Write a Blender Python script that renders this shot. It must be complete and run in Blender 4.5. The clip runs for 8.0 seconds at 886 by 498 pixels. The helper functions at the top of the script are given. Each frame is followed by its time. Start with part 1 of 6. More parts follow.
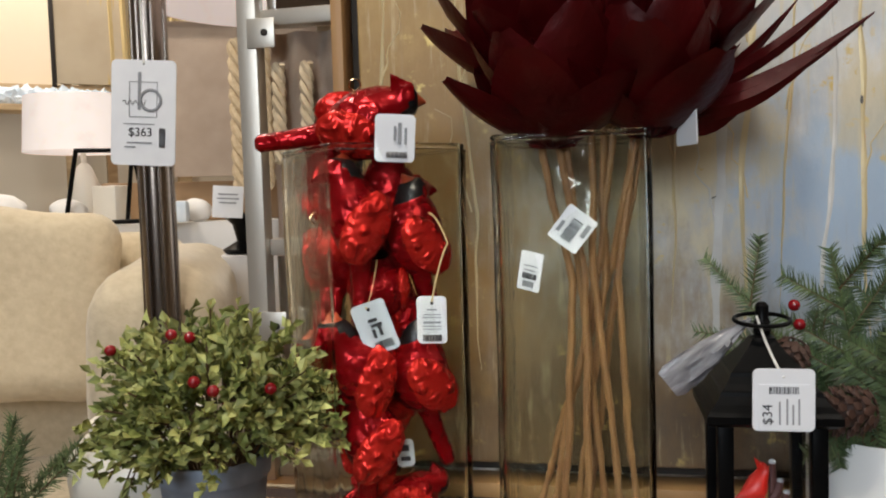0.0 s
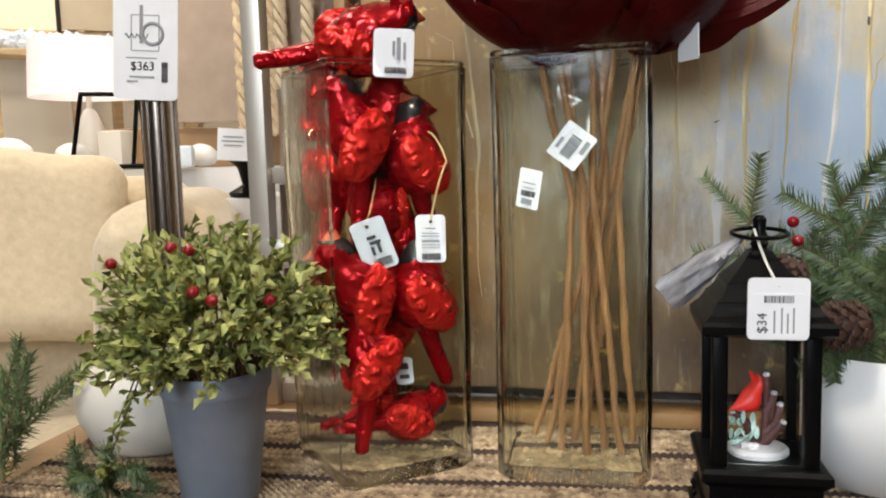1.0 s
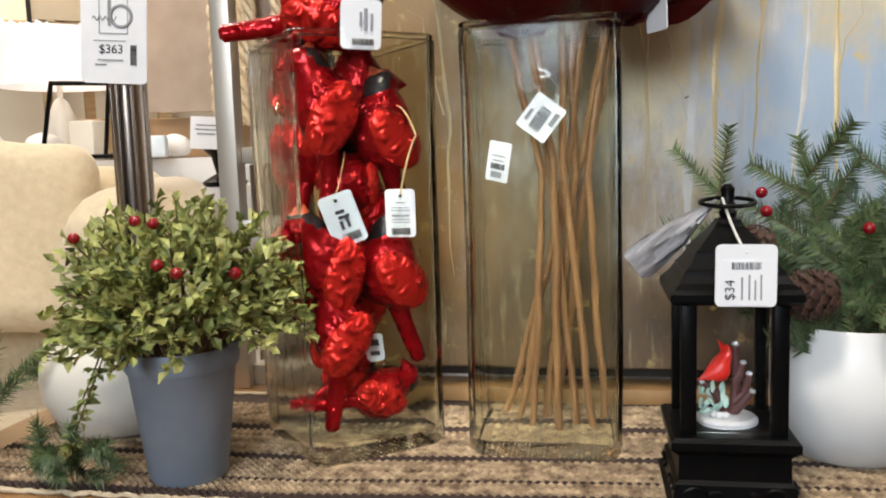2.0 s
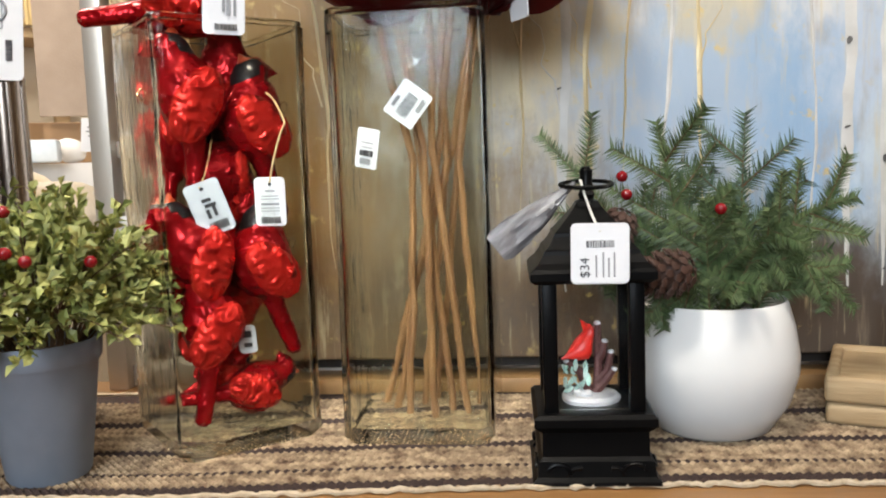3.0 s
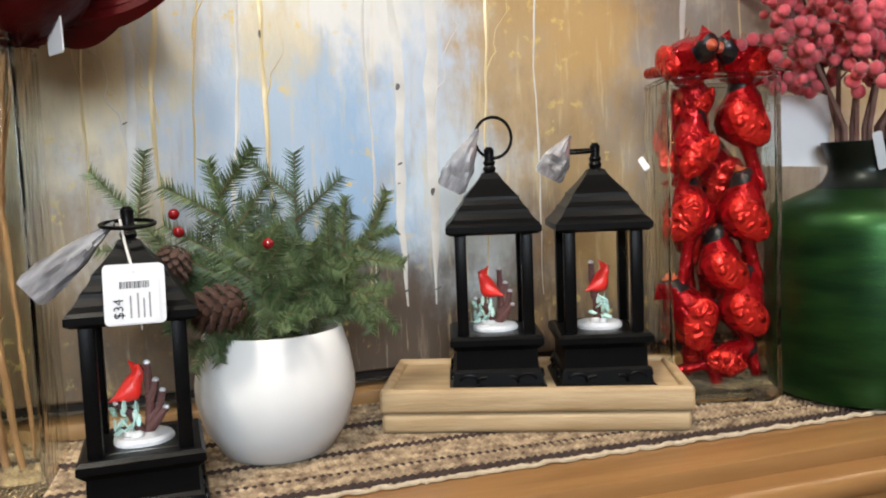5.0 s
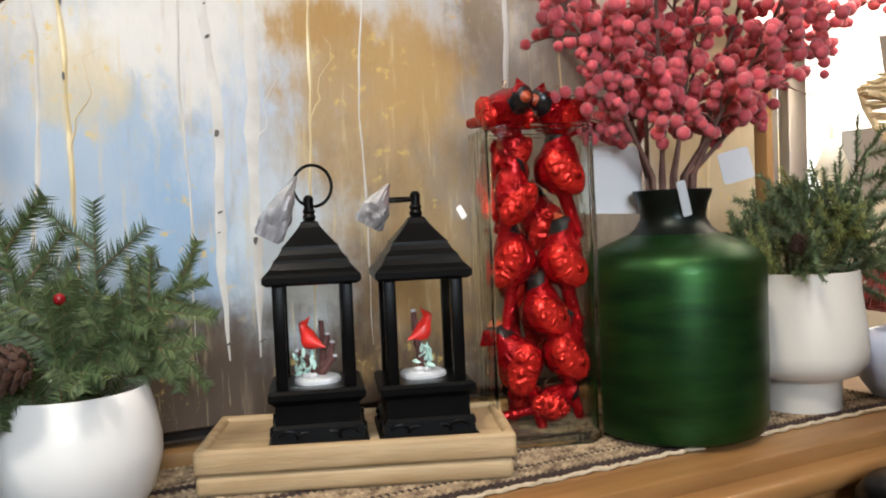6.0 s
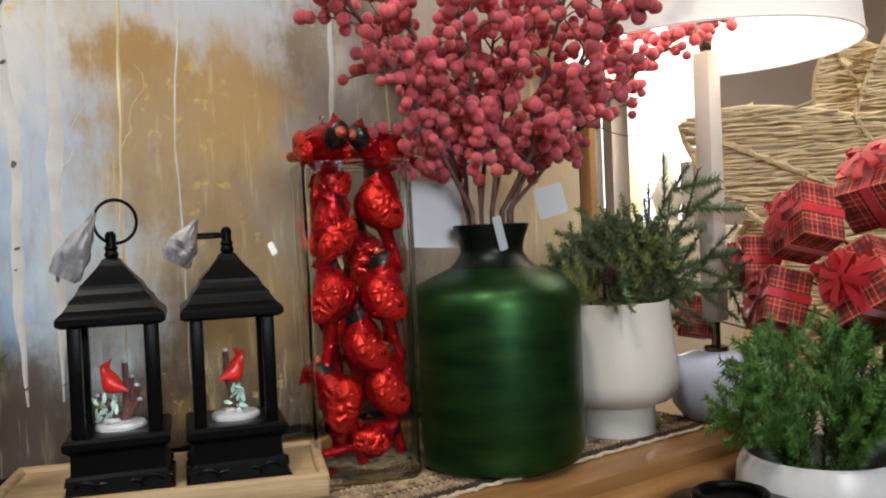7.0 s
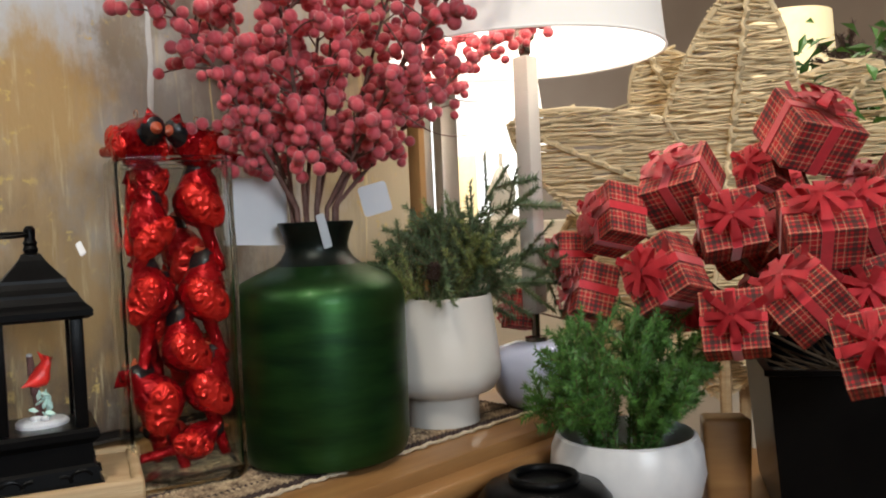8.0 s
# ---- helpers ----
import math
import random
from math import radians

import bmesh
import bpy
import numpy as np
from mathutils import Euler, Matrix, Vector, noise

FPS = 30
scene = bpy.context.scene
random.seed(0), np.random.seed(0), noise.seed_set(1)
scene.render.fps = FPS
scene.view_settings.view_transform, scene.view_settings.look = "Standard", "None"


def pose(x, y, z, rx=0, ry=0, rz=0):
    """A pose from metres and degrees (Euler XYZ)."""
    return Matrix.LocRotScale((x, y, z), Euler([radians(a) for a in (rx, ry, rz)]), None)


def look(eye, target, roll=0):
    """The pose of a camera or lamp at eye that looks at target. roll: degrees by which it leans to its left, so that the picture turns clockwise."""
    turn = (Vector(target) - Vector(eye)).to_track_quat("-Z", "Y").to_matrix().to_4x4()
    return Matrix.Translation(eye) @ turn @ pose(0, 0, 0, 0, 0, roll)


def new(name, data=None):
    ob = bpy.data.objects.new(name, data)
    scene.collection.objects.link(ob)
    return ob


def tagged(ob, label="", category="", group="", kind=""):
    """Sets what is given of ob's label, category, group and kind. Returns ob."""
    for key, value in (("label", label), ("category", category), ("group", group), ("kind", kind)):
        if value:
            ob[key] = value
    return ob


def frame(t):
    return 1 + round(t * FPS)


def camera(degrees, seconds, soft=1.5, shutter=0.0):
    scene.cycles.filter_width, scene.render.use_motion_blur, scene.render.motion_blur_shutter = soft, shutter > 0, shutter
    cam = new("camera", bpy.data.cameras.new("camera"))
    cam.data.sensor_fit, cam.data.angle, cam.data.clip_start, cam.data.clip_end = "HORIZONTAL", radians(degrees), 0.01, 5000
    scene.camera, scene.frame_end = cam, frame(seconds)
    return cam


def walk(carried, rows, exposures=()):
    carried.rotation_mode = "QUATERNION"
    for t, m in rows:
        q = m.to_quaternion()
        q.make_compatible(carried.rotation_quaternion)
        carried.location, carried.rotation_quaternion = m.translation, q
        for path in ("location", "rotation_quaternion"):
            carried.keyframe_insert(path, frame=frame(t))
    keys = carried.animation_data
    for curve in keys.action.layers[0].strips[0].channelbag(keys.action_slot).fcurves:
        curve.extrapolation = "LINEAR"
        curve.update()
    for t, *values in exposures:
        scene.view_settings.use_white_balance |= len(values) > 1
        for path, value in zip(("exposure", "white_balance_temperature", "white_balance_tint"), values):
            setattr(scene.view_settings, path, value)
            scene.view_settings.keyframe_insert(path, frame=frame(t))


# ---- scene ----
cam = camera(56.0, 8.0, soft=2.0)
PATH = [
    (0, (-0.054, -0.614, 1.177), (-0.457, 1.342, 1.059), -1.8),
    (0.5, (-0.05, -0.615, 1.16), (-0.464, 1.334, 0.986), -1.8),
    (1, (-0.046, -0.616, 1.141), (-0.47, 1.327, 0.926), -1.6),
    (2.5, (-0.023, -0.608, 1.111), (-0.334, 1.355, 0.885), -2.0),
    (3, (0.005, -0.607, 1.099), (-0.187, 1.373, 0.893), -2.1),
    (3.5, (0.018, -0.613, 1.097), (0.036, 1.376, 0.884), -2.1),
    (4, (0.036, -0.621, 1.097), (0.28, 1.352, 0.882), -2.1),
    (4.5, (0.063, -0.629, 1.104), (0.496, 1.313, 0.893), -2.1),
    (5, (0.096, -0.638, 1.108), (0.687, 1.264, 0.927), -2.2),
    (6.5, (0.167, -0.648, 1.11), (1.197, 1.066, 1.064), -2.5),
    (7, (0.193, -0.667, 1.118), (1.354, 0.961, 1.078), -2.5),
    (7.5, (0.201, -0.678, 1.124), (1.506, 0.837, 1.065), -2.5),
    (8, (0.205, -0.694, 1.122), (1.64, 0.697, 1.049), -2.6),
]
EXPOSURES = [(0, -0.38), (0.5, -0.18), (1, 0.08), (2.5, 0.20), (3.5, 0.40), (5, 0.40), (6.5, 0.08), (7, -0.14), (8, -0.20)]
walk(cam, [(t, look(eye, target, roll)) for t, eye, target, roll in PATH], EXPOSURES)

# ---- light: a shop interior with ceiling spots, lamps and a dim surround ----
world = bpy.data.worlds.new("shop_surround")
scene.world = world
world.use_nodes = True
world.node_tree.nodes["Background"].inputs[0].default_value = (1.0, 0.86, 0.70, 1)
world.node_tree.nodes["Background"].inputs[1].default_value = 0.03
TABLE = 0.85


def area(name, loc, target, size, watts, colour):
    d = bpy.data.lights.new(name, "AREA")
    d.shape, d.size, d.energy, d.color = "DISK", size, watts, colour
    o = new(name, d)
    o.matrix_world = look(loc, target)
    return o


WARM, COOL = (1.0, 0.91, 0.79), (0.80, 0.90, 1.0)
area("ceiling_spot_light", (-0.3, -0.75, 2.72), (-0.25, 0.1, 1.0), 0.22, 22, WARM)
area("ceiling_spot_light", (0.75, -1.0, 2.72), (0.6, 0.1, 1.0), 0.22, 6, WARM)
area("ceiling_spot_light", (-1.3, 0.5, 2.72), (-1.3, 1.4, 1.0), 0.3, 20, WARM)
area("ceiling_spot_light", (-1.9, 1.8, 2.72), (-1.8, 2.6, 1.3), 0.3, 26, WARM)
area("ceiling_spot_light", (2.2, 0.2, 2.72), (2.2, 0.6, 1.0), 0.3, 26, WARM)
# cool fill lamp added high behind the camera; no window stands there
area("front_fill_light", (-0.5, -3.3, 2.12), (0.1, 0.1, 1.0), 1.25, 75, COOL)


# ---- materials ----
def material(name, colour, rough=0.6, metal=0.0, second=None, scale=30.0, contrast=0.5, bump=0.15, bump_scale=200.0,
             transmission=0.0, ior=1.45, emit=None, strength=0.0, alpha=1.0, coat=0.0, sheen=0.0, stretch=(1, 1, 1), per_object=0.0, per_island=0.0, subsurface=0.0, spec=0.5):
    m = bpy.data.materials.new(name)
    m.use_nodes = True
    nt = m.node_tree
    b = nt.nodes["Principled BSDF"]
    n, l = nt.nodes.new, nt.links.new
    b.inputs["Roughness"].default_value = rough
    b.inputs["Metallic"].default_value = metal
    b.inputs["IOR"].default_value = ior
    b.inputs["Transmission Weight"].default_value = transmission
    b.inputs["Specular IOR Level"].default_value = spec
    b.inputs["Alpha"].default_value = alpha
    b.inputs["Coat Weight"].default_value = coat
    b.inputs["Sheen Weight"].default_value = sheen
    b.inputs["Subsurface Weight"].default_value = subsurface
    b.inputs["Subsurface Radius"].default_value = (0.01, 0.006, 0.004)
    co = n("ShaderNodeTexCoord")
    mp = n("ShaderNodeMapping")
    mp.inputs["Scale"].default_value = stretch
    l(co.outputs["Object"], mp.inputs["Vector"])
    second = second or tuple(c * 0.72 for c in colour)
    big = n("ShaderNodeTexNoise")
    big.inputs["Scale"].default_value = scale
    big.inputs["Detail"].default_value = 5
    l(mp.outputs[0], big.inputs["Vector"])
    ramp = n("ShaderNodeMapRange")
    ramp.inputs["From Min"].default_value = 0.5 - 0.5 * (1 - contrast)
    ramp.inputs["From Max"].default_value = 0.5 + 0.5 * (1 - contrast)
    l(big.outputs["Fac"], ramp.inputs["Value"])
    mix = n("ShaderNodeMix")
    mix.data_type = "RGBA"
    mix.inputs["A"].default_value, mix.inputs["B"].default_value = (*colour, 1), (*second, 1)
    l(ramp.outputs[0], mix.inputs["Factor"])
    out = mix.outputs["Result"]
    if per_object or per_island:
        if per_object:
            src = n("ShaderNodeObjectInfo").outputs["Random"]
        else:
            src = n("ShaderNodeNewGeometry").outputs["Random Per Island"]
        hs = n("ShaderNodeHueSaturation")
        mr = n("ShaderNodeMapRange")
        amount = per_object or per_island
        mr.inputs["To Min"].default_value, mr.inputs["To Max"].default_value = 1 - amount, 1 + amount
        l(src, mr.inputs["Value"])
        l(mr.outputs[0], hs.inputs["Value"])
        l(out, hs.inputs["Color"])
        out = hs.outputs[0]
    l(out, b.inputs["Base Color"])
    if bump:
        fine = n("ShaderNodeTexNoise")
        fine.inputs["Scale"].default_value = bump_scale
        fine.inputs["Detail"].default_value = 4
        l(mp.outputs[0], fine.inputs["Vector"])
        bp = n("ShaderNodeBump")
        bp.inputs["Strength"].default_value = bump
        bp.inputs["Distance"].default_value = 0.002
        l(fine.outputs["Fac"], bp.inputs["Height"])
        l(bp.outputs[0], b.inputs["Normal"])
    if emit:
        b.inputs["Emission Color"].default_value = (*emit, 1)
        b.inputs["Emission Strength"].default_value = strength
    return m


def tartan():
    m = bpy.data.materials.new("tartan_fabric")
    m.use_nodes = True
    nt = m.node_tree
    n, l = nt.nodes.new, nt.links.new
    b = nt.nodes["Principled BSDF"]
    b.inputs["Roughness"].default_value = 0.8
    co = n("ShaderNodeTexCoord")
    sep = n("ShaderNodeSeparateXYZ")
    l(co.outputs["UV"], sep.inputs[0])

    def band(axis, period, at, half):
        md = n("ShaderNodeMath")
        md.operation = "PINGPONG"
        md.inputs[1].default_value = period
        l(sep.outputs[axis], md.inputs[0])
        sb = n("ShaderNodeMath")
        sb.operation = "COMPARE"
        sb.inputs[1].default_value, sb.inputs[2].default_value = at, half
        l(md.outputs[0], sb.inputs[0])
        return sb.outputs[0]

    cur = None
    first = (0.47, 0.012, 0.017, 1)
    for colour, at, half, amount in (((0.022, 0.022, 0.018), 0.0, 0.0024, 0.72), ((0.022, 0.030, 0.020), 0.0062, 0.0010, 0.65), ((0.62, 0.46, 0.28), 0.0092, 0.0004, 0.55)):
        for axis in (0, 1):
            fac = band(axis, 0.0125, at, half)
            sc = n("ShaderNodeMath")
            sc.operation = "MULTIPLY"
            sc.inputs[1].default_value = amount
            l(fac, sc.inputs[0])
            mx = n("ShaderNodeMix")
            mx.data_type = "RGBA"
            mx.inputs["A"].default_value = first
            mx.inputs["B"].default_value = (*colour, 1)
            if cur:
                l(cur, mx.inputs["A"])
            l(sc.outputs[0], mx.inputs["Factor"])
            cur = mx.outputs["Result"]
    l(cur, b.inputs["Base Color"])
    w = n("ShaderNodeTexNoise")
    w.inputs["Scale"].default_value = 900
    bp = n("ShaderNodeBump")
    bp.inputs["Strength"].default_value = 0.3
    bp.inputs["Distance"].default_value = 0.001
    l(co.outputs["Object"], w.inputs["Vector"])
    l(w.outputs["Fac"], bp.inputs["Height"])
    l(bp.outputs[0], b.inputs["Normal"])
    return m


def painted_canvas():
    """Autumn haze in oil: blue-grey sky, tan and gold leaf masses, brown ground; brush relief."""
    m = bpy.data.materials.new("painted_canvas")
    m.use_nodes = True
    nt = m.node_tree
    n, l = nt.nodes.new, nt.links.new
    b = nt.nodes["Principled BSDF"]
    b.inputs["Roughness"].default_value = 0.5
    co = n("ShaderNodeTexCoord")

    def noise_at(scale, detail=4, stretch=(1, 1, 1), shift=0.0):
        mp = n("ShaderNodeMapping")
        mp.inputs["Scale"].default_value = stretch
        mp.inputs["Location"].default_value = (shift, shift, shift)
        l(co.outputs["Object"], mp.inputs["Vector"])
        t = n("ShaderNodeTexNoise")
        t.inputs["Scale"].default_value = scale
        t.inputs["Detail"].default_value = detail
        t.inputs["Roughness"].default_value = 0.62
        l(mp.outputs[0], t.inputs["Vector"])
        return t.outputs["Fac"]

    def ramp(value, lo, hi):
        r = n("ShaderNodeMapRange")
        r.interpolation_type = "SMOOTHSTEP"
        r.inputs["From Min"].default_value, r.inputs["From Max"].default_value = lo, hi
        l(value, r.inputs["Value"])
        return r.outputs[0]

    def maths(op, a, c):
        x = n("ShaderNodeMath")
        x.operation = op
        for s, v in zip(x.inputs, (a, c)):
            if isinstance(v, float):
                s.default_value = v
            else:
                l(v, s)
        return x.outputs[0]

    def layer(under, colour, fac):
        mx = n("ShaderNodeMix")
        mx.data_type = "RGBA"
        l(under, mx.inputs["A"])
        mx.inputs["B"].default_value = (*colour, 1)
        l(fac, mx.inputs["Factor"])
        return mx.outputs["Result"]

    def spot(x, z, rx, rz, blur=1.0, amount=1.0):
        """Soft scumbled blotch of paint centred at x, z (from the canvas's lower left corner)."""
        sep = n("ShaderNodeSeparateXYZ")
        l(co.outputs["Object"], sep.inputs[0])
        dx = maths("DIVIDE", maths("SUBTRACT", sep.outputs[0], float(x)), float(rx))
        dz = maths("DIVIDE", maths("SUBTRACT", sep.outputs[2], float(z)), float(rz))
        d = maths("SQRT", maths("ADD", maths("MULTIPLY", dx, dx), maths("MULTIPLY", dz, dz)), 0.0)
        d = maths("ADD", d, maths("MULTIPLY", maths("SUBTRACT", noise_at(8, 8, shift=x * 7), 0.5), 2.2 * blur))
        d = maths("ADD", d, maths("MULTIPLY", maths("SUBTRACT", noise_at(34, 5, (1.6, 1, 0.6), x * 3 + z), 0.5), 1.1 * blur))
        return maths("MULTIPLY", ramp(d, 1.45, 0.40), float(amount))

    base = n("ShaderNodeRGB")
    base.outputs[0].default_value = (0.50, 0.47, 0.41, 1)
    cur = base.outputs[0]
    cur = layer(cur, (0.60, 0.57, 0.51), ramp(noise_at(6, 6), 0.42, 0.66))
    cur = layer(cur, (0.50, 0.49, 0.47), spot(0.42, 0.30, 0.20, 0.22))
    cur = layer(cur, (0.36, 0.45, 0.56), spot(0.58, 0.26, 0.17, 0.17))
    cur = layer(cur, (0.27, 0.40, 0.56), spot(0.63, 0.22, 0.09, 0.11, 1.2))
    cur = layer(cur, (0.44, 0.52, 0.62), spot(0.72, 0.32, 0.09, 0.10, 1.3))
    cur = layer(cur, (0.64, 0.63, 0.60), spot(0.59, 0.42, 0.12, 0.08, 1.4))
    cur = layer(cur, (0.52, 0.55, 0.58), spot(0.91, 0.55, 0.16, 0.08, 1.3))
    cur = layer(cur, (0.40, 0.25, 0.085), spot(0.83, 0.40, 0.085, 0.055, 1.5))
    cur = layer(cur, (0.38, 0.23, 0.075), spot(0.77, 0.44, 0.05, 0.025, 1.7))
    cur = layer(cur, (0.40, 0.285, 0.15), spot(0.86, 0.28, 0.14, 0.13, 1.2))
    cur = layer(cur, (0.44, 0.29, 0.12), spot(0.92, 0.37, 0.09, 0.08, 1.6))
    cur = layer(cur, (0.26, 0.21, 0.15), spot(0.98, 0.46, 0.05, 0.08, 2.0))
    cur = layer(cur, (0.28, 0.25, 0.22), spot(1.07, 0.26, 0.11, 0.30, 1.3))
    cur = layer(cur, (0.48, 0.40, 0.26), spot(1.40, 0.30, 0.13, 0.40, 1.2))
    cur = layer(cur, (0.66, 0.57, 0.38), spot(0.31, 0.32, 0.09, 0.13, 1.6))
    cur = layer(cur, (0.58, 0.46, 0.22), spot(0.53, 0.37, 0.035, 0.05, 2.0, 0.55))
    cur = layer(cur, (0.54, 0.42, 0.18), spot(0.42, 0.33, 0.035, 0.05, 2.0, 0.55))
    cur = layer(cur, (0.42, 0.27, 0.09), spot(0.03, 0.46, 0.17, 0.22, 1.0))
    cur = layer(cur, (0.27, 0.155, 0.045), spot(0.06, 0.14, 0.19, 0.36, 0.8))
    cur = layer(cur, (0.25, 0.17, 0.09), spot(0.27, 0.08, 0.15, 0.13, 1.2, 0.9))
    cur = layer(cur, (0.15, 0.088, 0.036), spot(0.24, 0.01, 0.24, 0.11, 1.0))
    cur = layer(cur, (0.17, 0.11, 0.06), spot(0.64, 0.0, 0.26, 0.09, 1.2))
    cur = layer(cur, (0.20, 0.145, 0.095), spot(0.93, 0.10, 0.17, 0.16, 1.2))
    cur = layer(cur, (0.07, 0.05, 0.036), spot(0.90, -0.05, 0.55, 0.16, 1.0))
    cur = layer(cur, (0.30, 0.29, 0.27), spot(0.98, 0.22, 0.06, 0.12, 1.5, 0.7))
    cur = layer(cur, (0.52, 0.60, 0.66), spot(0.73, 0.17, 0.06, 0.11, 1.1, 0.9))
    cur = layer(cur, (0.075, 0.052, 0.036), spot(0.72, -0.03, 0.34, 0.12, 1.0))
    cur = layer(cur, (0.34, 0.22, 0.09), spot(0.90, 0.14, 0.07, 0.12, 1.3, 0.8))
    gold = maths("MULTIPLY", ramp(noise_at(55, 6), 0.56, 0.66), ramp(noise_at(9, 3, shift=3.0), 0.48, 0.62))
    cur = layer(cur, (0.62, 0.46, 0.16), gold)
    cur = layer(cur, (0.60, 0.50, 0.30), maths("MULTIPLY", ramp(noise_at(22, 6, (4, 1, 0.35), 5.0), 0.55, 0.70), 0.55))
    cur = layer(cur, (0.33, 0.25, 0.17), maths("MULTIPLY", ramp(noise_at(16, 6, (3, 1, 0.4), 9.0), 0.55, 0.72), 0.42))
    l(cur, b.inputs["Base Color"])
    bp = n("ShaderNodeBump")
    bp.inputs["Strength"].default_value = 0.45
    bp.inputs["Distance"].default_value = 0.002
    l(noise_at(90, 6, (1, 1, 0.5)), bp.inputs["Height"])
    l(bp.outputs[0], b.inputs["Normal"])
    l(ramp(gold, 0.0, 2.0), b.inputs["Metallic"])
    return m


def foil(name, colour, second, scale, depth, rough):
    """Metallic foil: glossy, with sharp crinkled folds over soft dents."""
    m = material(name, colour, rough, 0.65, second, 22, 0.4, 0, 10)
    nt = m.node_tree
    n, l = nt.nodes.new, nt.links.new
    co = n("ShaderNodeTexCoord")
    v = n("ShaderNodeTexNoise")
    v.noise_type = "RIDGED_MULTIFRACTAL"
    v.inputs["Scale"].default_value = scale
    v.inputs["Detail"].default_value = 4.5
    l(co.outputs["Object"], v.inputs["Vector"])
    bp = n("ShaderNodeBump")
    bp.inputs["Strength"].default_value = 1.0
    bp.inputs["Distance"].default_value = depth
    l(v.outputs["Fac"], bp.inputs["Height"])
    l(bp.outputs[0], nt.nodes["Principled BSDF"].inputs["Normal"])
    return m


def thin_film():
    """Crinkled clear film: see-through, with sharp glints on its folds."""
    m = bpy.data.materials.new("clear_cellophane")
    m.use_nodes = True
    nt = m.node_tree
    n, l = nt.nodes.new, nt.links.new
    nt.nodes.remove(nt.nodes["Principled BSDF"])
    co, tx, bp = n("ShaderNodeTexCoord"), n("ShaderNodeTexNoise"), n("ShaderNodeBump")
    tx.noise_type = "RIDGED_MULTIFRACTAL"
    tx.inputs["Scale"].default_value = 38
    bp.inputs["Strength"].default_value, bp.inputs["Distance"].default_value = 1.0, 0.010
    l(co.outputs["Object"], tx.inputs["Vector"])
    l(tx.outputs["Fac"], bp.inputs["Height"])
    clear, gloss, mix = n("ShaderNodeBsdfTransparent"), n("ShaderNodeBsdfGlossy"), n("ShaderNodeMixShader")
    clear.inputs["Color"].default_value = (0.96, 0.96, 0.95, 1)
    gloss.inputs["Roughness"].default_value = 0.10
    mix.inputs["Fac"].default_value = 0.09
    l(bp.outputs[0], gloss.inputs["Normal"])
    l(clear.outputs[0], mix.inputs[1])
    l(gloss.outputs[0], mix.inputs[2])
    l(mix.outputs[0], nt.nodes["Material Output"].inputs["Surface"])
    return m


M_RED = foil("red_foil", (0.46, 0.005, 0.010), (0.20, 0.001, 0.004), 100, 0.0044, 0.22)
M_REDWING = foil("crinkled_red_foil", (0.78, 0.034, 0.022), (0.46, 0.008, 0.009), 105, 0.0085, 0.25)
M_MASK = material("black_gloss", (0.012, 0.011, 0.012), 0.25)
M_BEAK = material("orange_beak", (0.42, 0.07, 0.025), 0.35)
M_GOLD = material("gold_cap", (0.80, 0.58, 0.30), 0.25, 1.0)
M_CORD = material("gold_cord", (0.62, 0.45, 0.20), 0.6)
M_GLASS = material("seeded_glass", (0.88, 0.885, 0.835), 0.02, second=(0.80, 0.815, 0.75), scale=12, transmission=1.0, ior=1.21, bump=0.7, bump_scale=48, stretch=(1, 1, 0.35), spec=0.35)
M_PANE = material("thin_glass", (0.98, 0.99, 0.99), 0.02, second=(0.97, 0.98, 0.98), transmission=1.0, ior=1.08, bump=0)
M_BLACK = material("black_painted_metal", (0.0022, 0.0022, 0.0026), 0.32, 0.0, (0.0035, 0.0035, 0.0035), 60, 0.3, 0.06, 350, spec=0.10)
M_TAG = material("white_card", (0.80, 0.81, 0.83), 0.55, second=(0.74, 0.75, 0.78), bump=0.02)
M_TAGGREY = material("grey_card", (0.52, 0.56, 0.60), 0.5, second=(0.46, 0.50, 0.55), bump=0.02)
M_INK = material("print_ink", (0.03, 0.03, 0.035), 0.6, bump=0)
M_GREYINK = material("grey_print", (0.30, 0.31, 0.33), 0.6, bump=0)
M_STRING = material("white_string", (0.75, 0.74, 0.70), 0.7)
M_WOODBOX = material("pale_raw_wood", (0.55, 0.41, 0.24), 0.6, second=(0.34, 0.215, 0.10), scale=9, contrast=0.5, bump=0.3, bump_scale=60, stretch=(1, 6, 10))
M_TABLE = material("honey_wood", (0.36, 0.19, 0.07), 0.38, second=(0.20, 0.095, 0.032), scale=7, contrast=0.35, bump=0.12, bump_scale=50, stretch=(1, 9, 9), coat=0.2)
M_FRAMEWOOD = material("oak_frame", (0.40, 0.23, 0.09), 0.5, second=(0.28, 0.15, 0.06), scale=8, contrast=0.4, bump=0.15, bump_scale=50, stretch=(4, 4, 1))
M_DARKWOOD = material("dark_gap", (0.020, 0.014, 0.010), 0.7)
M_CANVAS = painted_canvas()
M_BIRCH = material("birch_white_paint", (0.72, 0.71, 0.68), 0.5, second=(0.44, 0.43, 0.40), scale=26, contrast=0.25, bump=0.4, bump_scale=120)
M_BIRCHGOLD = material("birch_gold_paint", (0.66, 0.52, 0.25), 0.4, 0.2, second=(0.60, 0.52, 0.36), scale=40, contrast=0.1, bump=0.4, bump_scale=120)
M_BIRCHMARK = material("birch_dark_paint", (0.06, 0.055, 0.05), 0.6, second=(0.16, 0.15, 0.14), scale=90)
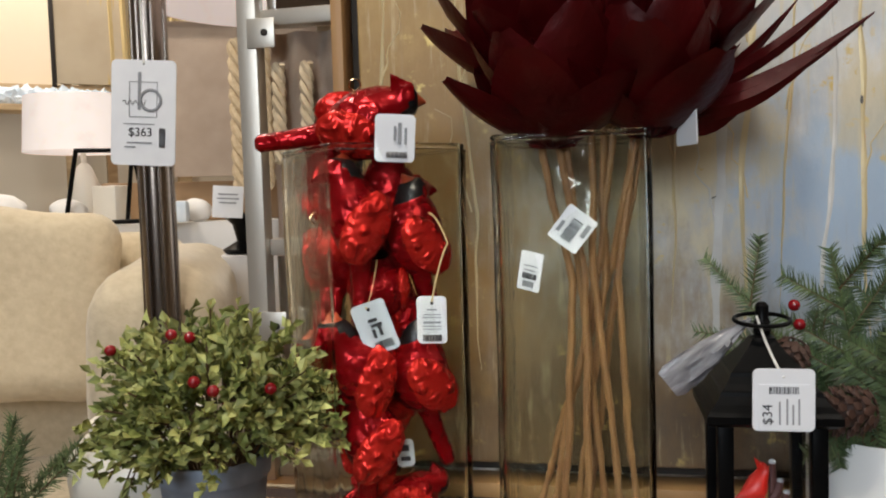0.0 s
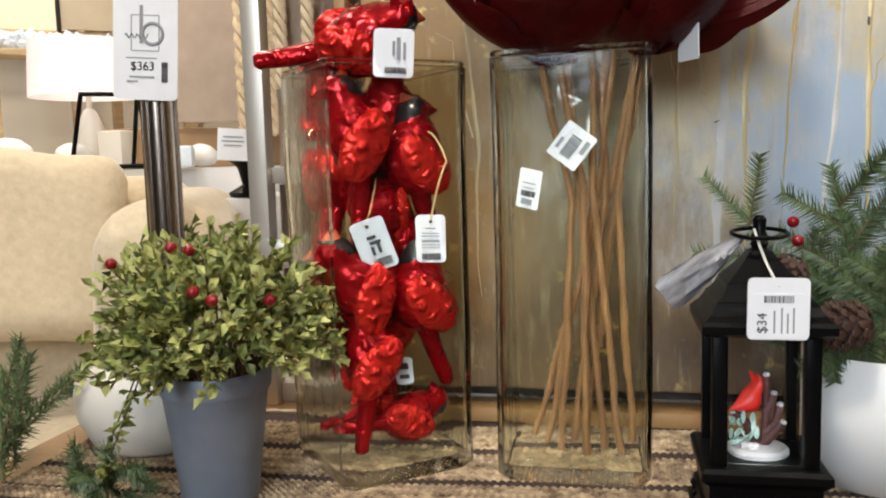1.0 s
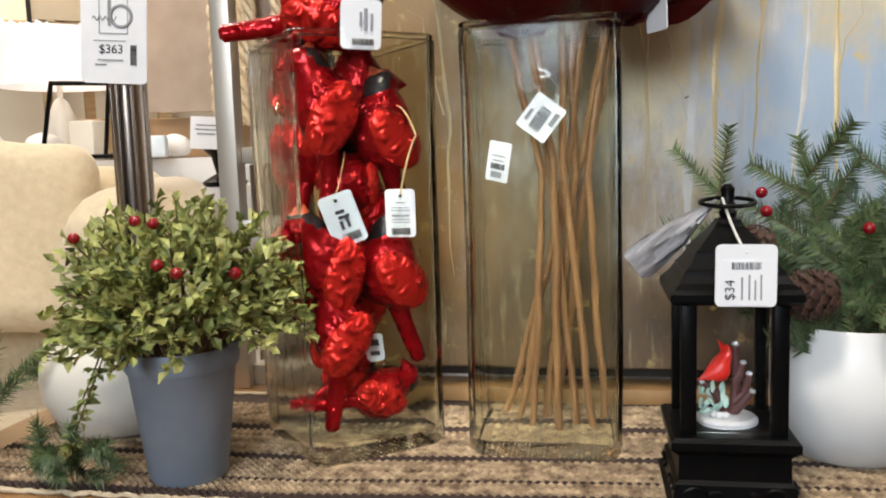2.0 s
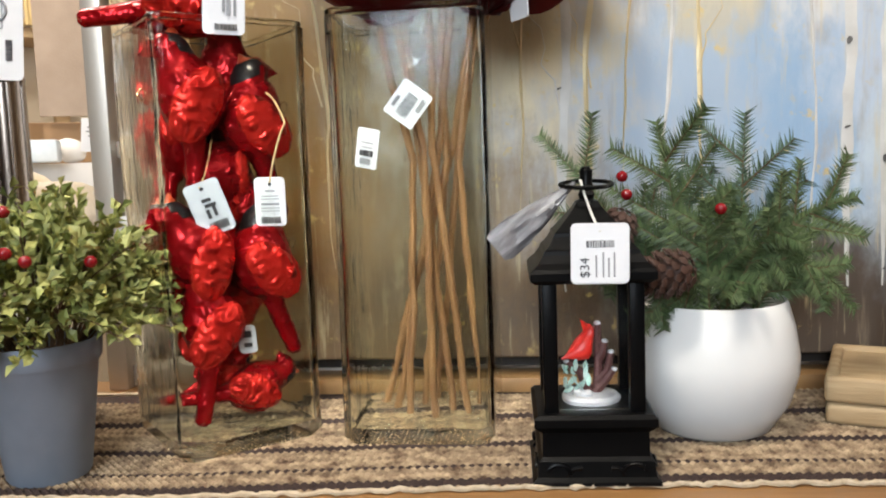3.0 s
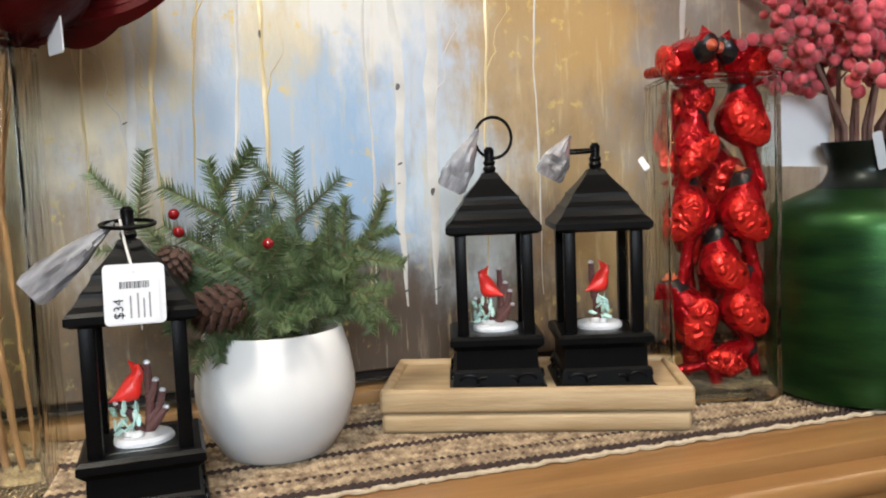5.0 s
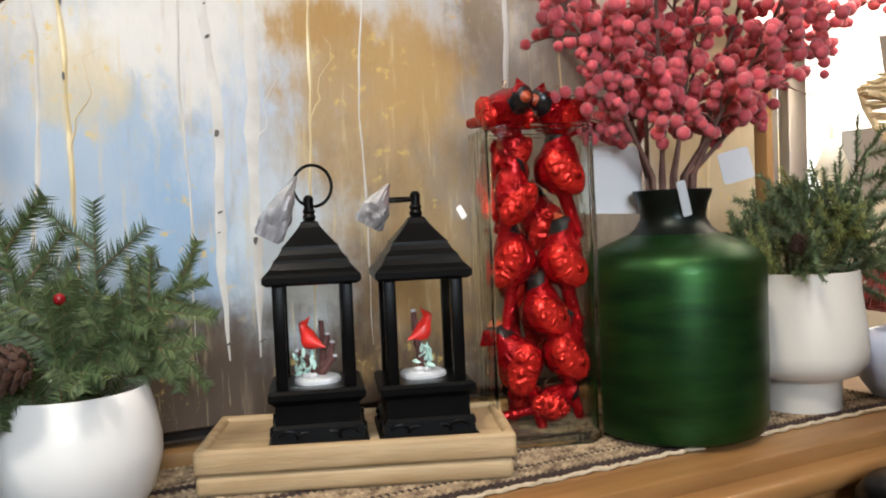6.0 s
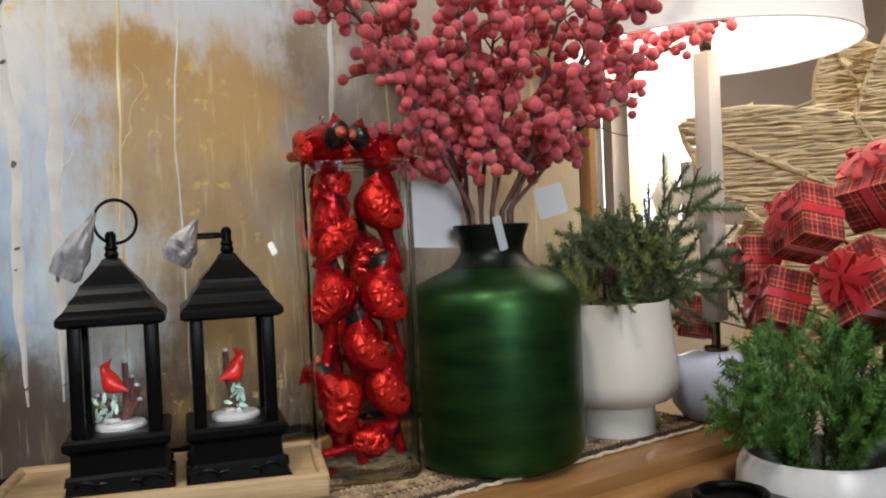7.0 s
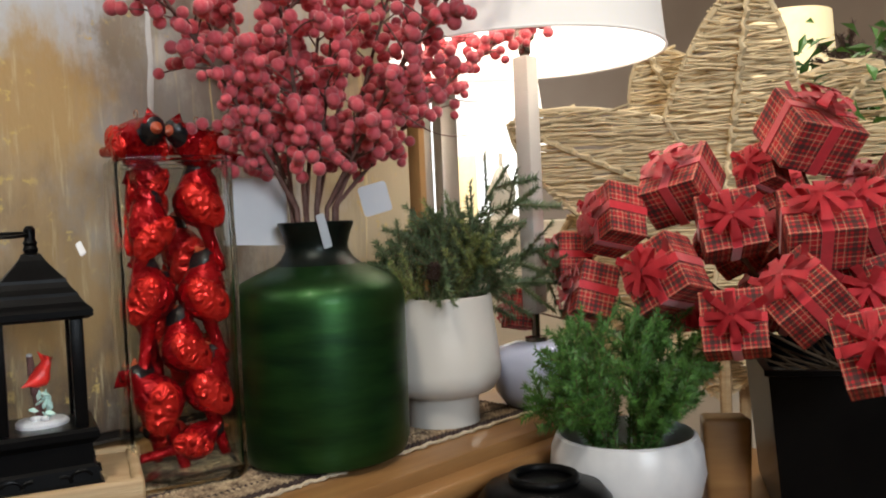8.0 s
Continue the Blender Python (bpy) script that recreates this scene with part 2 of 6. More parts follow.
M_YARNDARK = material("dark_brown_yarn", (0.030, 0.018, 0.016), 0.9, second=(0.06, 0.036, 0.028), scale=120, bump=0.5, bump_scale=600)
M_YARN = material("jute_yarn", (0.50, 0.37, 0.23), 0.9, second=(0.09, 0.05, 0.028), scale=80, contrast=0.6, bump=0.5, bump_scale=600, per_object=0.22)
M_FRINGE = material("cream_yarn", (0.62, 0.52, 0.38), 0.9, second=(0.42, 0.33, 0.22), scale=150, bump=0.5, bump_scale=600)
M_WHITEPOT = material("matt_white_ceramic", (0.78, 0.78, 0.77), 0.38, second=(0.72, 0.72, 0.71), scale=9, bump=0.03, bump_scale=250, coat=0.1)
M_CREAMPOT = material("cream_ceramic", (0.66, 0.62, 0.56), 0.45, second=(0.60, 0.56, 0.50), scale=10, bump=0.04, bump_scale=300)
M_IVORY = material("ivory_ceramic", (0.72, 0.68, 0.60), 0.32, second=(0.66, 0.61, 0.53), scale=8, bump=0.03)
M_MARBLE = material("white_marble", (0.74, 0.74, 0.74), 0.3, second=(0.50, 0.51, 0.53), scale=18, contrast=0.45, bump=0.05)
M_GREYPOT = material("blue_grey_zinc", (0.24, 0.28, 0.34), 0.62, 0.15, (0.18, 0.21, 0.26), 25, 0.4, 0.12, 180)
M_GREEN = material("green_metallic_glaze", (0.022, 0.082, 0.018), 0.40, 0.75, (0.006, 0.028, 0.009), 9, 0.6, 0.12, 160, coat=0.05, stretch=(1, 1, 5))
M_DARKNECK = material("blackened_neck", (0.006, 0.012, 0.009), 0.35, 0.5)
M_BLUE = material("pale_blue_glaze", (0.50, 0.58, 0.82), 0.15, second=(0.60, 0.66, 0.84), scale=14, contrast=0.3, bump=0.03, coat=0.5)
M_LEAF = material("boxwood_leaf", (0.23, 0.245, 0.065), 0.55, second=(0.12, 0.15, 0.04), scale=40, bump=0.1, per_island=0.5)
M_LEAF2 = material("pale_new_leaf", (0.42, 0.42, 0.15), 0.55, second=(0.29, 0.31, 0.09), scale=40, bump=0.1, per_island=0.35)
M_TWIG = material("brown_twig", (0.13, 0.075, 0.035), 0.75, second=(0.07, 0.04, 0.02), scale=60)
M_FIR = material("fir_needle", (0.125, 0.165, 0.070), 0.5, second=(0.045, 0.080, 0.030), scale=30, bump=0, per_island=0.5)
M_FIRBLUE = material("blue_fir_needle", (0.10, 0.150, 0.095), 0.5, second=(0.055, 0.095, 0.06), scale=30, bump=0, per_island=0.5)
M_CEDAR = material("cedar_green", (0.050, 0.140, 0.022), 0.55, second=(0.075, 0.175, 0.03), scale=30, bump=0, per_island=0.5)
M_CONE = material("pine_cone", (0.085, 0.040, 0.026), 0.6, second=(0.030, 0.014, 0.010), scale=40)
M_BERRY = material("red_berry_gloss", (0.30, 0.008, 0.012), 0.25, second=(0.16, 0.004, 0.008))
M_FROST = material("frosted_berry", (0.58, 0.030, 0.055), 0.75, second=(0.68, 0.15, 0.17), scale=160, contrast=0.4, bump=0.5, bump_scale=900, sheen=0.4, per_object=0.25)
M_FROST2 = material("frosted_berry_cluster", (0.53, 0.028, 0.050), 0.75, second=(0.62, 0.13, 0.15), scale=160, contrast=0.4, bump=0.5, bump_scale=900, sheen=0.4, per_island=0.25)
M_BSTEM = material("berry_stem", (0.12, 0.055, 0.045), 0.8, second=(0.20, 0.12, 0.10), scale=80)
M_PETAL = material("burgundy_velvet_petal", (0.15, 0.004, 0.006), 0.36, second=(0.05, 0.0015, 0.0025), scale=16, contrast=0.4, bump=0.5, bump_scale=120)
M_STEMWRAP = material("wrapped_stem", (0.32, 0.17, 0.065), 0.55, second=(0.15, 0.07, 0.03), scale=60, stretch=(1, 1, 0.2))
M_CELLO = thin_film()
# clear plastic; inner shade and white glints of the folds streaked into its colour
M_BAG = material("shade_streaked_plastic", (0.72, 0.72, 0.76), 0.16, second=(0.20, 0.20, 0.22), scale=45, contrast=0.6, bump=1.0, bump_scale=55, transmission=0.6, ior=1.25, stretch=(3, 3, 0.6), spec=0.9)
M_SNOW = material("painted_snow", (0.48, 0.48, 0.49), 0.7, bump=0.4, bump_scale=300)
M_BARK = material("painted_bark", (0.10, 0.035, 0.03), 0.6)
M_MINT = material("frosted_leaf", (0.16, 0.36, 0.28), 0.6, second=(0.55, 0.66, 0.62), scale=120, contrast=0.3)
M_CARDINAL = material("painted_red", (0.62, 0.018, 0.010), 0.4)
M_SILVER = material("brushed_champagne_metal", (0.56, 0.52, 0.46), 0.42, 0.7, (0.48, 0.44, 0.38), 20, 0.3, 0.05, 300)
M_MIRROR = material("mirror_glass", (0.80, 0.79, 0.76), 0.06, 1.0, (0.74, 0.73, 0.70), 6, 0.2, 0)
M_NICKEL = material("polished_nickel", (0.22, 0.18, 0.15), 0.22, 1.0, (0.17, 0.14, 0.12), 20, 0.3, 0)
M_SHADE = material("linen_shade", (0.80, 0.78, 0.74), 0.9, second=(0.74, 0.72, 0.68), scale=200, bump=0.2, bump_scale=700, emit=(1.0, 0.90, 0.80), strength=0.30)
M_SHADEIN = material("lit_shade_lining", (0.90, 0.88, 0.84), 0.9, emit=(1.0, 0.93, 0.84), strength=1.6)
M_SHADEFAR = material("pale_lit_shade", (0.82, 0.76, 0.74), 0.9, emit=(1.0, 0.88, 0.84), strength=0.42, scale=20)
M_ACRYL = material("pale_stone_column", (0.62, 0.60, 0.55), 0.25, second=(0.52, 0.50, 0.45), scale=12)
M_STRAW = material("straw", (0.82, 0.68, 0.44), 0.7, second=(0.70, 0.54, 0.31), scale=60, bump=0.3, per_island=0.3)
M_TARTAN = tartan()
M_RIBBON = material("red_velvet_ribbon", (0.66, 0.014, 0.030), 0.55, second=(0.48, 0.008, 0.020), scale=80, sheen=0.5)
M_BOUCLE = material("cream_boucle", (0.66, 0.56, 0.40), 0.95, second=(0.48, 0.39, 0.26), scale=45, contrast=0.3, bump=1.0, bump_scale=60, sheen=0.3)
M_CLOTH = material("white_tablecloth", (0.78, 0.76, 0.74), 0.85, second=(0.70, 0.68, 0.66), scale=8)
M_ROPE = material("rope", (0.62, 0.50, 0.34), 0.9, second=(0.48, 0.36, 0.22), scale=70, bump=0.6, bump_scale=250)
M_PLASTER = material("warm_white_plaster", (0.68, 0.60, 0.48), 0.85, second=(0.62, 0.54, 0.42), scale=3, contrast=0.4, bump=0.1, bump_scale=60)
M_BROWNWALL = material("taupe_wall", (0.34, 0.27, 0.21), 0.8, second=(0.28, 0.21, 0.16), scale=3, contrast=0.4, bump=0.1, bump_scale=60)
M_CEIL = material("white_ceiling", (0.70, 0.68, 0.64), 0.9, second=(0.64, 0.62, 0.58), scale=4)
M_FLOOR = material("shop_floor_oak", (0.26, 0.16, 0.08), 0.45, second=(0.18, 0.10, 0.05), scale=4, stretch=(1, 10, 1))
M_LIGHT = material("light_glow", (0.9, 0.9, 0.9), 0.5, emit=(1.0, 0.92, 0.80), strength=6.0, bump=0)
M_CANDLE = material("candle_glow", (0.85, 0.75, 0.50), 0.6, emit=(1.0, 0.80, 0.45), strength=0.9, bump=0)
M_DAY = material("bright_window", (0.9, 0.9, 0.9), 0.5, emit=(0.95, 0.97, 1.0), strength=2.2, bump=0)
M_GOLDCURT = material("gold_fringe_curtain", (0.62, 0.48, 0.24), 0.6, second=(0.42, 0.30, 0.13), scale=30, contrast=0.3, stretch=(4, 4, 0.3), bump=0.4)
M_TAN = material("tan_cardboard", (0.42, 0.27, 0.15), 0.75, second=(0.34, 0.21, 0.11), scale=8)
M_PICTURE = material("sepia_print", (0.52, 0.44, 0.32), 0.6, second=(0.34, 0.26, 0.17), scale=5, contrast=0.3)
M_LINEN = material("taupe_linen", (0.44, 0.35, 0.28), 0.9, second=(0.36, 0.28, 0.22), scale=14, bump=0.3)
M_BLUEPK = material("pale_blue_wrap", (0.52, 0.62, 0.72), 0.35, second=(0.72, 0.78, 0.84), scale=30, contrast=0.4)


# ---- helpers for shapes ----
def thing(name, label, category, loc=(0, 0, 0), rz=0, group="", kind=""):
    e = new(name)
    e.empty_display_size = 0.02
    e.matrix_basis = pose(*loc, 0, 0, rz)
    return tagged(e, label, category, group, kind)


def finish(bm, name, mats, smooth=True):
    me = bpy.data.meshes.new(name)
    bm.to_mesh(me)
    bm.free()
    for m in mats if isinstance(mats, (list, tuple)) else (mats,):
        me.materials.append(m)
    if smooth:
        me.shade_smooth()
        me.set_sharp_from_angle(angle=radians(40))
    return me


def part(name, bm, mats, parent, label="", m=None, kind="", smooth=True):
    o = new(name, finish(bm, name, mats, smooth))
    o.parent = parent
    if m is not None:
        o.matrix_basis = m
    return tagged(o, label, "", "", kind)


def solo(name, bm, mats, label, category, m=None, group="", kind="", smooth=True):
    o = new(name, finish(bm, name, mats, smooth))
    if m is not None:
        o.matrix_basis = m
    return tagged(o, label, category, group, kind)


def box(c, s, bevel=0.0, bm=None, m=None, segs=2):
    bm = bm or bmesh.new()
    r = bmesh.ops.create_cube(bm, size=1, matrix=(m or Matrix()) @ Matrix.Translation(c) @ Matrix.Diagonal((*s, 1)))
    if bevel:
        vs = set(r["verts"])
        es = [e for e in bm.edges if e.verts[0] in vs]
        bmesh.ops.bevel(bm, geom=es, offset=bevel, segments=segs, profile=0.5, affect="EDGES")
    return bm


def lathe(profile, seg=40, bm=None, m=None, wobble=0.0):
    bm = bm or bmesh.new()
    m = m or Matrix()
    rings = []
    for r, z in profile:
        if r < 1e-5:
            rings.append([bm.verts.new(m @ Vector((0, 0, z)))])
        else:
            rings.append([bm.verts.new(m @ Vector((r * (1 + wobble * math.sin(3 * a + z * 20)) * math.cos(a), r * (1 + wobble * math.cos(2 * a)) * math.sin(a), z)))
                          for a in (2 * math.pi * k / seg for k in range(seg))])
    for a, b in zip(rings, rings[1:]):
        for k in range(seg):
            j = (k + 1) % seg
            if len(a) == 1 and len(b) > 1:
                bm.faces.new((a[0], b[j], b[k]))
            elif len(b) == 1 and len(a) > 1:
                bm.faces.new((a[k], a[j], b[0]))
            elif len(a) > 1:
                bm.faces.new((a[k], a[j], b[j], b[k]))
    bmesh.ops.recalc_face_normals(bm, faces=bm.faces)
    return bm


def tube(points, radius, seg=8, bm=None, closed=False, mat=0):
    """A round rod along points; radius a number or one per point."""
    bm = bm or bmesh.new()
    pts = [Vector(p) for p in points]
    rad = radius if isinstance(radius, (list, tuple)) else [radius] * len(pts)
    rings = []
    side = None
    for i, p in enumerate(pts):
        nxt, prv = pts[(i + 1) % len(pts)] if closed else pts[min(i + 1, len(pts) - 1)], pts[i - 1] if closed or i else pts[0]
        d = (nxt - prv).normalized()
        if side is None:
            side = d.orthogonal().normalized()
        side = (side - d * side.dot(d)).normalized()
        up = d.cross(side)
        rings.append([bm.verts.new(p + rad[i] * (math.cos(a) * side + math.sin(a) * up)) for a in (2 * math.pi * k / seg for k in range(seg))])
    pairs = list(zip(rings, rings[1:])) + ([(rings[-1], rings[0])] if closed else [])
    for a, b in pairs:
        for k in range(seg):
            f = bm.faces.new((a[k], a[(k + 1) % seg], b[(k + 1) % seg], b[k]))
            f.material_index = mat
    if not closed:
        for r in (rings[0][::-1], rings[-1]):
            bm.faces.new(r).material_index = mat
    return bm


def arc_points(c, r, a0, a1, n, u=(1, 0, 0), v=(0, 0, 1)):
    u, v, c = Vector(u), Vector(v), Vector(c)
    return [c + r * (math.cos(a) * u + math.sin(a) * v) for a in (radians(a0 + (a1 - a0) * k / n) for k in range(n + 1))]


def sag(a, b, drop, n=8):
    a, b = Vector(a), Vector(b)
    return [a.lerp(b, k / n) - Vector((0, 0, drop * 4 * (k / n) * (1 - k / n))) for k in range(n + 1)]


def rng(seed):
    return random.Random(seed)


# ---- structure ----
def slab(name, c, s, mat, label, category, m=None):
    return solo(name, box(c, s), mat, label, category, m, kind="structure", smooth=False)


slab("floor", (0, 0, -0.05), (9.2, 8.2, 0.1), M_FLOOR, "oak plank shop floor", "floor")
slab("ceiling", (0, 0, 2.85), (9.2, 8.2, 0.1), M_CEIL, "plain white shop ceiling", "ceiling")
slab("wall_north", (0, 3.95, 1.4), (9.0, 0.1, 2.8), M_PLASTER, "warm white plaster wall", "wall")
slab("wall_south", (0, -3.95, 1.4), (9.0, 0.1, 2.8), M_BROWNWALL, "taupe painted wall", "wall")
slab("wall_west", (-4.45, 0, 1.4), (0.1, 7.8, 2.8), M_PLASTER, "warm white plaster wall", "wall")
slab("wall_east", (4.45, 0, 1.4), (0.1, 7.8, 2.8), M_BROWNWALL, "taupe painted wall", "wall")
slab("partition_wall", (0.36, 0.385, 1.1), (1.52, 0.06, 2.2), M_PLASTER, "plain partition behind the console", "wall")

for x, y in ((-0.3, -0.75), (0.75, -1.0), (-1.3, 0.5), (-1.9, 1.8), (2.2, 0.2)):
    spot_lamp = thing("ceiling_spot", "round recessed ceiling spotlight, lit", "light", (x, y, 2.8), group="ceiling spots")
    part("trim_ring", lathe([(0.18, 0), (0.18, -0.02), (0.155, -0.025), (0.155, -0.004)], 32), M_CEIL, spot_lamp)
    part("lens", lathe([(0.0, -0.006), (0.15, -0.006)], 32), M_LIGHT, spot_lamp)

# ---- console table with its runner ----
table = thing("console_table", "honey-brown wooden console table with moulded edge", "table", (0.27, 0.14, 0))
bm = box((0, 0.010, TABLE - 0.012), (1.86, 0.385, 0.024), 0.004)
part("tabletop", bm, M_TABLE, table)
def extrude_x(profile, x0, x1):
    """A moulding: a closed section of (y, z) points drawn out along x."""
    bm = bmesh.new()
    a = [bm.verts.new((x0, y, z)) for y, z in profile]
    b = [bm.verts.new((x1, y, z)) for y, z in profile]
    for k in range(len(profile)):
        j = (k + 1) % len(profile)
        bm.faces.new((a[k], a[j], b[j], b[k]))
    bm.faces.new(a[::-1])
    bm.faces.new(b)
    bmesh.ops.recalc_face_normals(bm, faces=bm.faces)
    return bm


nose = [(-0.205 - 0.0075 * math.sin(radians(a)), TABLE - 0.029 + 0.011 * math.cos(radians(a))) for a in range(0, 181, 15)]
cove = [(-0.181 - 0.017 * math.cos(radians(a)), TABLE - 0.047 - 0.022 * math.sin(radians(a))) for a in range(0, 91, 15)]
bm = extrude_x([(0.195, TABLE - 0.016), (-0.176, TABLE - 0.016), (-0.190, TABLE - 0.018)] + nose + [(-0.198, TABLE - 0.041)] + cove + [(-0.181, TABLE - 0.074), (0.195, TABLE - 0.074)], -0.95, 0.95)
part("edge_moulding", bm, M_TABLE, table, "rounded nose over a hollow moulding")
part("apron", box((0, 0.01, 0.72), (1.80, 0.35, 0.16), 0.003), M_TABLE, table)
for k in range(4):
    drawer = part("drawer_front", box((-0.66 + 0.44 * k, -0.172, 0.715), (0.40, 0.018, 0.112), 0.004), M_TABLE, table)
    part("raised_panel", box((-0.66 + 0.44 * k, -0.183, 0.715), (0.34, 0.010, 0.066), 0.0045), M_TABLE, drawer)
for sx in (-1, 1):
    for sy in (-1, 1):
        part("leg", lathe([(0.0, 0), (0.02, 0), (0.026, 0.03), (0.02, 0.10), (0.03, 0.3), (0.034, 0.55), (0.03, 0.64), (0, 0.64)], 20, m=Matrix.Translation((sx * 0.86, 0.01 + sy * 0.14, 0))), M_TABLE, table)

runner = thing("table_runner", "woven jute table runner with dark stripes and cream edging", "table runner", (0, 0, TABLE))
part("backing_cloth", box((0.25, 0.1450, 0.0006), (1.72, 0.248, 0.0008)), M_YARNDARK, runner, smooth=False)


def bend(x):
    """The runner lies a little crooked towards its left end."""
    return max(-0.034, -0.030 * (max(0.0, 0.35 - x) / 0.6) ** 2)


r = rng(6)
rows = 69
for j in range(rows):
    y = 0.0175 + 0.00368 * j
    dark = 0.0205 < y < 0.033 or 0.060 < y < 0.064 or 0.108 < y < 0.119 or 0.186 < y < 0.200
    ph = r.uniform(0, 6.28)
    pts, rad = [], []
    for i in range(841):
        x = -0.61 + 1.72 * i / 840
        beat = math.sin(x * 2 * math.pi / 0.0072 + (math.pi if j % 2 else 0) + 0.5 * math.sin(x * 40 + ph))
        pts.append((x, y + bend(x) + 0.0011 * noise.noise((x * 22, j * 0.7, 0)) + 0.0006 * noise.noise((x * 90, j * 3.0, 2)), 0.0016 + 0.0006 * beat))
        rad.append(0.0016 + 0.00065 * beat + 0.0003 * noise.noise((x * 150, j, 5)))
    part("weft_yarn", tube(pts, rad, 4), M_YARNDARK if dark else M_YARN, runner)
r = rng(5)
pts = [(-0.61 + 1.72 * i / 400, 0.014 + bend(-0.61 + 1.72 * i / 400) + 0.0016 * math.sin(i * 0.9) + r.uniform(-0.0012, 0.0012), 0.0026 + r.uniform(-0.0006, 0.0008)) for i in range(401)]
part("edge_cord", tube(pts, [0.0022 + r.uniform(-0.0006, 0.0006) for _ in pts], 6), M_FRINGE, runner, "cream yarn edging")
pts = [(-0.61 + 1.72 * i / 400, 0.272 + r.uniform(-0.001, 0.001), 0.0026) for i in range(401)]
part("edge_cord", tube(pts, 0.0022, 6), M_FRINGE, runner, "cream yarn edging")

# ---- framed birch painting, standing on the table ----
PX, PZ, PW, PH = -0.325, 0.888, 1.46, 0.86
painting = thing("birch_painting", "large oil painting of birch trunks in oak floater frame", "painting", (PX, 0.275, PZ))
bm = bmesh.new()
box((PW / 2, 0.012, PH / 2), (PW, 0.024, PH), 0.002, bm)
part("canvas", bm, M_CANVAS, painting, smooth=False)
bm = box((PW / 2, 0.030, PH / 2), (PW + 0.03, 0.008, PH + 0.03))
part("backing", bm, M_DARKWOOD, painting, smooth=False)
for name, c, s in (("frame_rail", (PW / 2, 0.012, -0.028), (PW + 0.06, 0.044, 0.016)), ("frame_rail", (PW / 2, 0.012, PH + 0.022), (PW + 0.06, 0.044, 0.014)),
                   ("frame_stile", (-0.021, 0.012, PH / 2), (0.013, 0.044, PH + 0.03)), ("frame_stile", (PW + 0.021, 0.012, PH / 2), (0.013, 0.044, PH + 0.03))):
    part(name, box(c, s, 0.001), M_FRAMEWOOD, painting)


def trunk(x, width, mat, z0=0.0, z1=PH, marks=0, seed=0, lean=0.0, branches=0):
    """One painted trunk: a raised strip of thick paint with a wandering edge, and its dark bark marks."""
    q = rng(seed)
    bm = bmesh.new()
    n = 44
    rows = []
    for k in range(n + 1):
        z = z0 + (z1 - z0) * k / n
        c = x + lean * (z - 0.3) + 0.012 * noise.noise((seed * 3.1, z * 5, 0)) + 0.003 * noise.noise((seed * 2.1, z * 21, 0))
        w = width * (1.15 - 0.3 * k / n) * min(1.0, 0.15 + k / 9) * max(0.2, 1 + 0.75 * noise.noise((seed * 5.3, z * 26, 2)))
        rows.append([bm.verts.new((c - w / 2, -0.0002, z)), bm.verts.new((c, -0.0012, z)), bm.verts.new((c + w / 2, -0.0002, z))])
    for a, b in zip(rows, rows[1:]):
        for i in (0, 1):
            bm.faces.new((a[i], a[i + 1], b[i + 1], b[i]))
    for k in range(branches):
        z = q.uniform(0.25, 0.75) * z1
        s = q.choice((-1, 1))
        p = [(x + lean * (z - 0.3) + s * t * (0.03 + 0.01 * math.sin(t * 14 + seed)), -0.0002, z + t * 0.11 + 0.006 * math.sin(t * 9)) for t in (i / 8 for i in range(9))]
        tube(p, [0.0010 * (1.1 - i / 9) for i in range(9)], 5, bm)
    t = part("painted_trunk", bm, mat, painting)
    for k in range(marks):
        z = z0 + (z1 - z0) * q.random()
        c = x + lean * (z - 0.3) + 0.004 * noise.noise((seed * 3.1, z * 4, 0)) + q.uniform(-0.35, 0.35) * width
        h, w = q.choice((0.002, 0.003, 0.004, 0.010)), width * q.uniform(0.35, 0.9)
        bm = bmesh.new()
        ring = [bm.verts.new((c + w / 2 * math.cos(a) * q.uniform(0.7, 1.1), -0.0017, z + h / 2 * math.sin(a) * q.uniform(0.6, 1.2) + 0.15 * w * math.cos(a))) for a in (2 * math.pi * i / 9 for i in range(9))]
        bm.faces.new(ring[::-1])
        part("bark_mark", bm, M_BIRCHMARK, t)
    return t


for k, (x, w, mat, mk, br, ln) in enumerate(((-0.302, 0.003, M_BIRCHGOLD, 0, 1, 0), (-0.205, 0.003, M_BIRCHGOLD, 0, 2, -0.04), (0.006, 0.003, M_BIRCHGOLD, 0, 3, 0.02), (0.047, 0.009, M_BIRCH, 2, 1, 0),
                                           (0.079, 0.0055, M_BIRCHGOLD, 0, 3, 0.01), (0.115, 0.0025, M_BIRCHGOLD, 0, 1, 0.02), (0.154, 0.004, M_BIRCH, 0, 0, 0.02), (0.186, 0.0045, M_BIRCHGOLD, 3, 1, 0), (0.300, 0.0025, M_BIRCH, 0, 1, -0.02),
                                           (0.331, 0.0105, M_BIRCH, 9, 0, -0.01), (0.374, 0.012, M_BIRCH, 10, 1, 0.012), (0.438, 0.0036, M_BIRCHGOLD, 2, 2, 0.01), (0.505, 0.0022, M_BIRCH, 0, 1, 0),
                                           (0.70, 0.007, M_BIRCH, 4, 1, 0), (0.78, 0.0035, M_BIRCHGOLD, 0, 0, 0), (0.92, 0.010, M_BIRCH, 3, 0, 0), (1.04, 0.006, M_BIRCHGOLD, 0, 1, 0.01))):
    trunk(x - PX, w, mat, 0.07 if mat is M_BIRCH else 0.05 + 0.14 * ((k * 0.37) % 1), PH - 0.005, mk, 11 + k, ln, br)

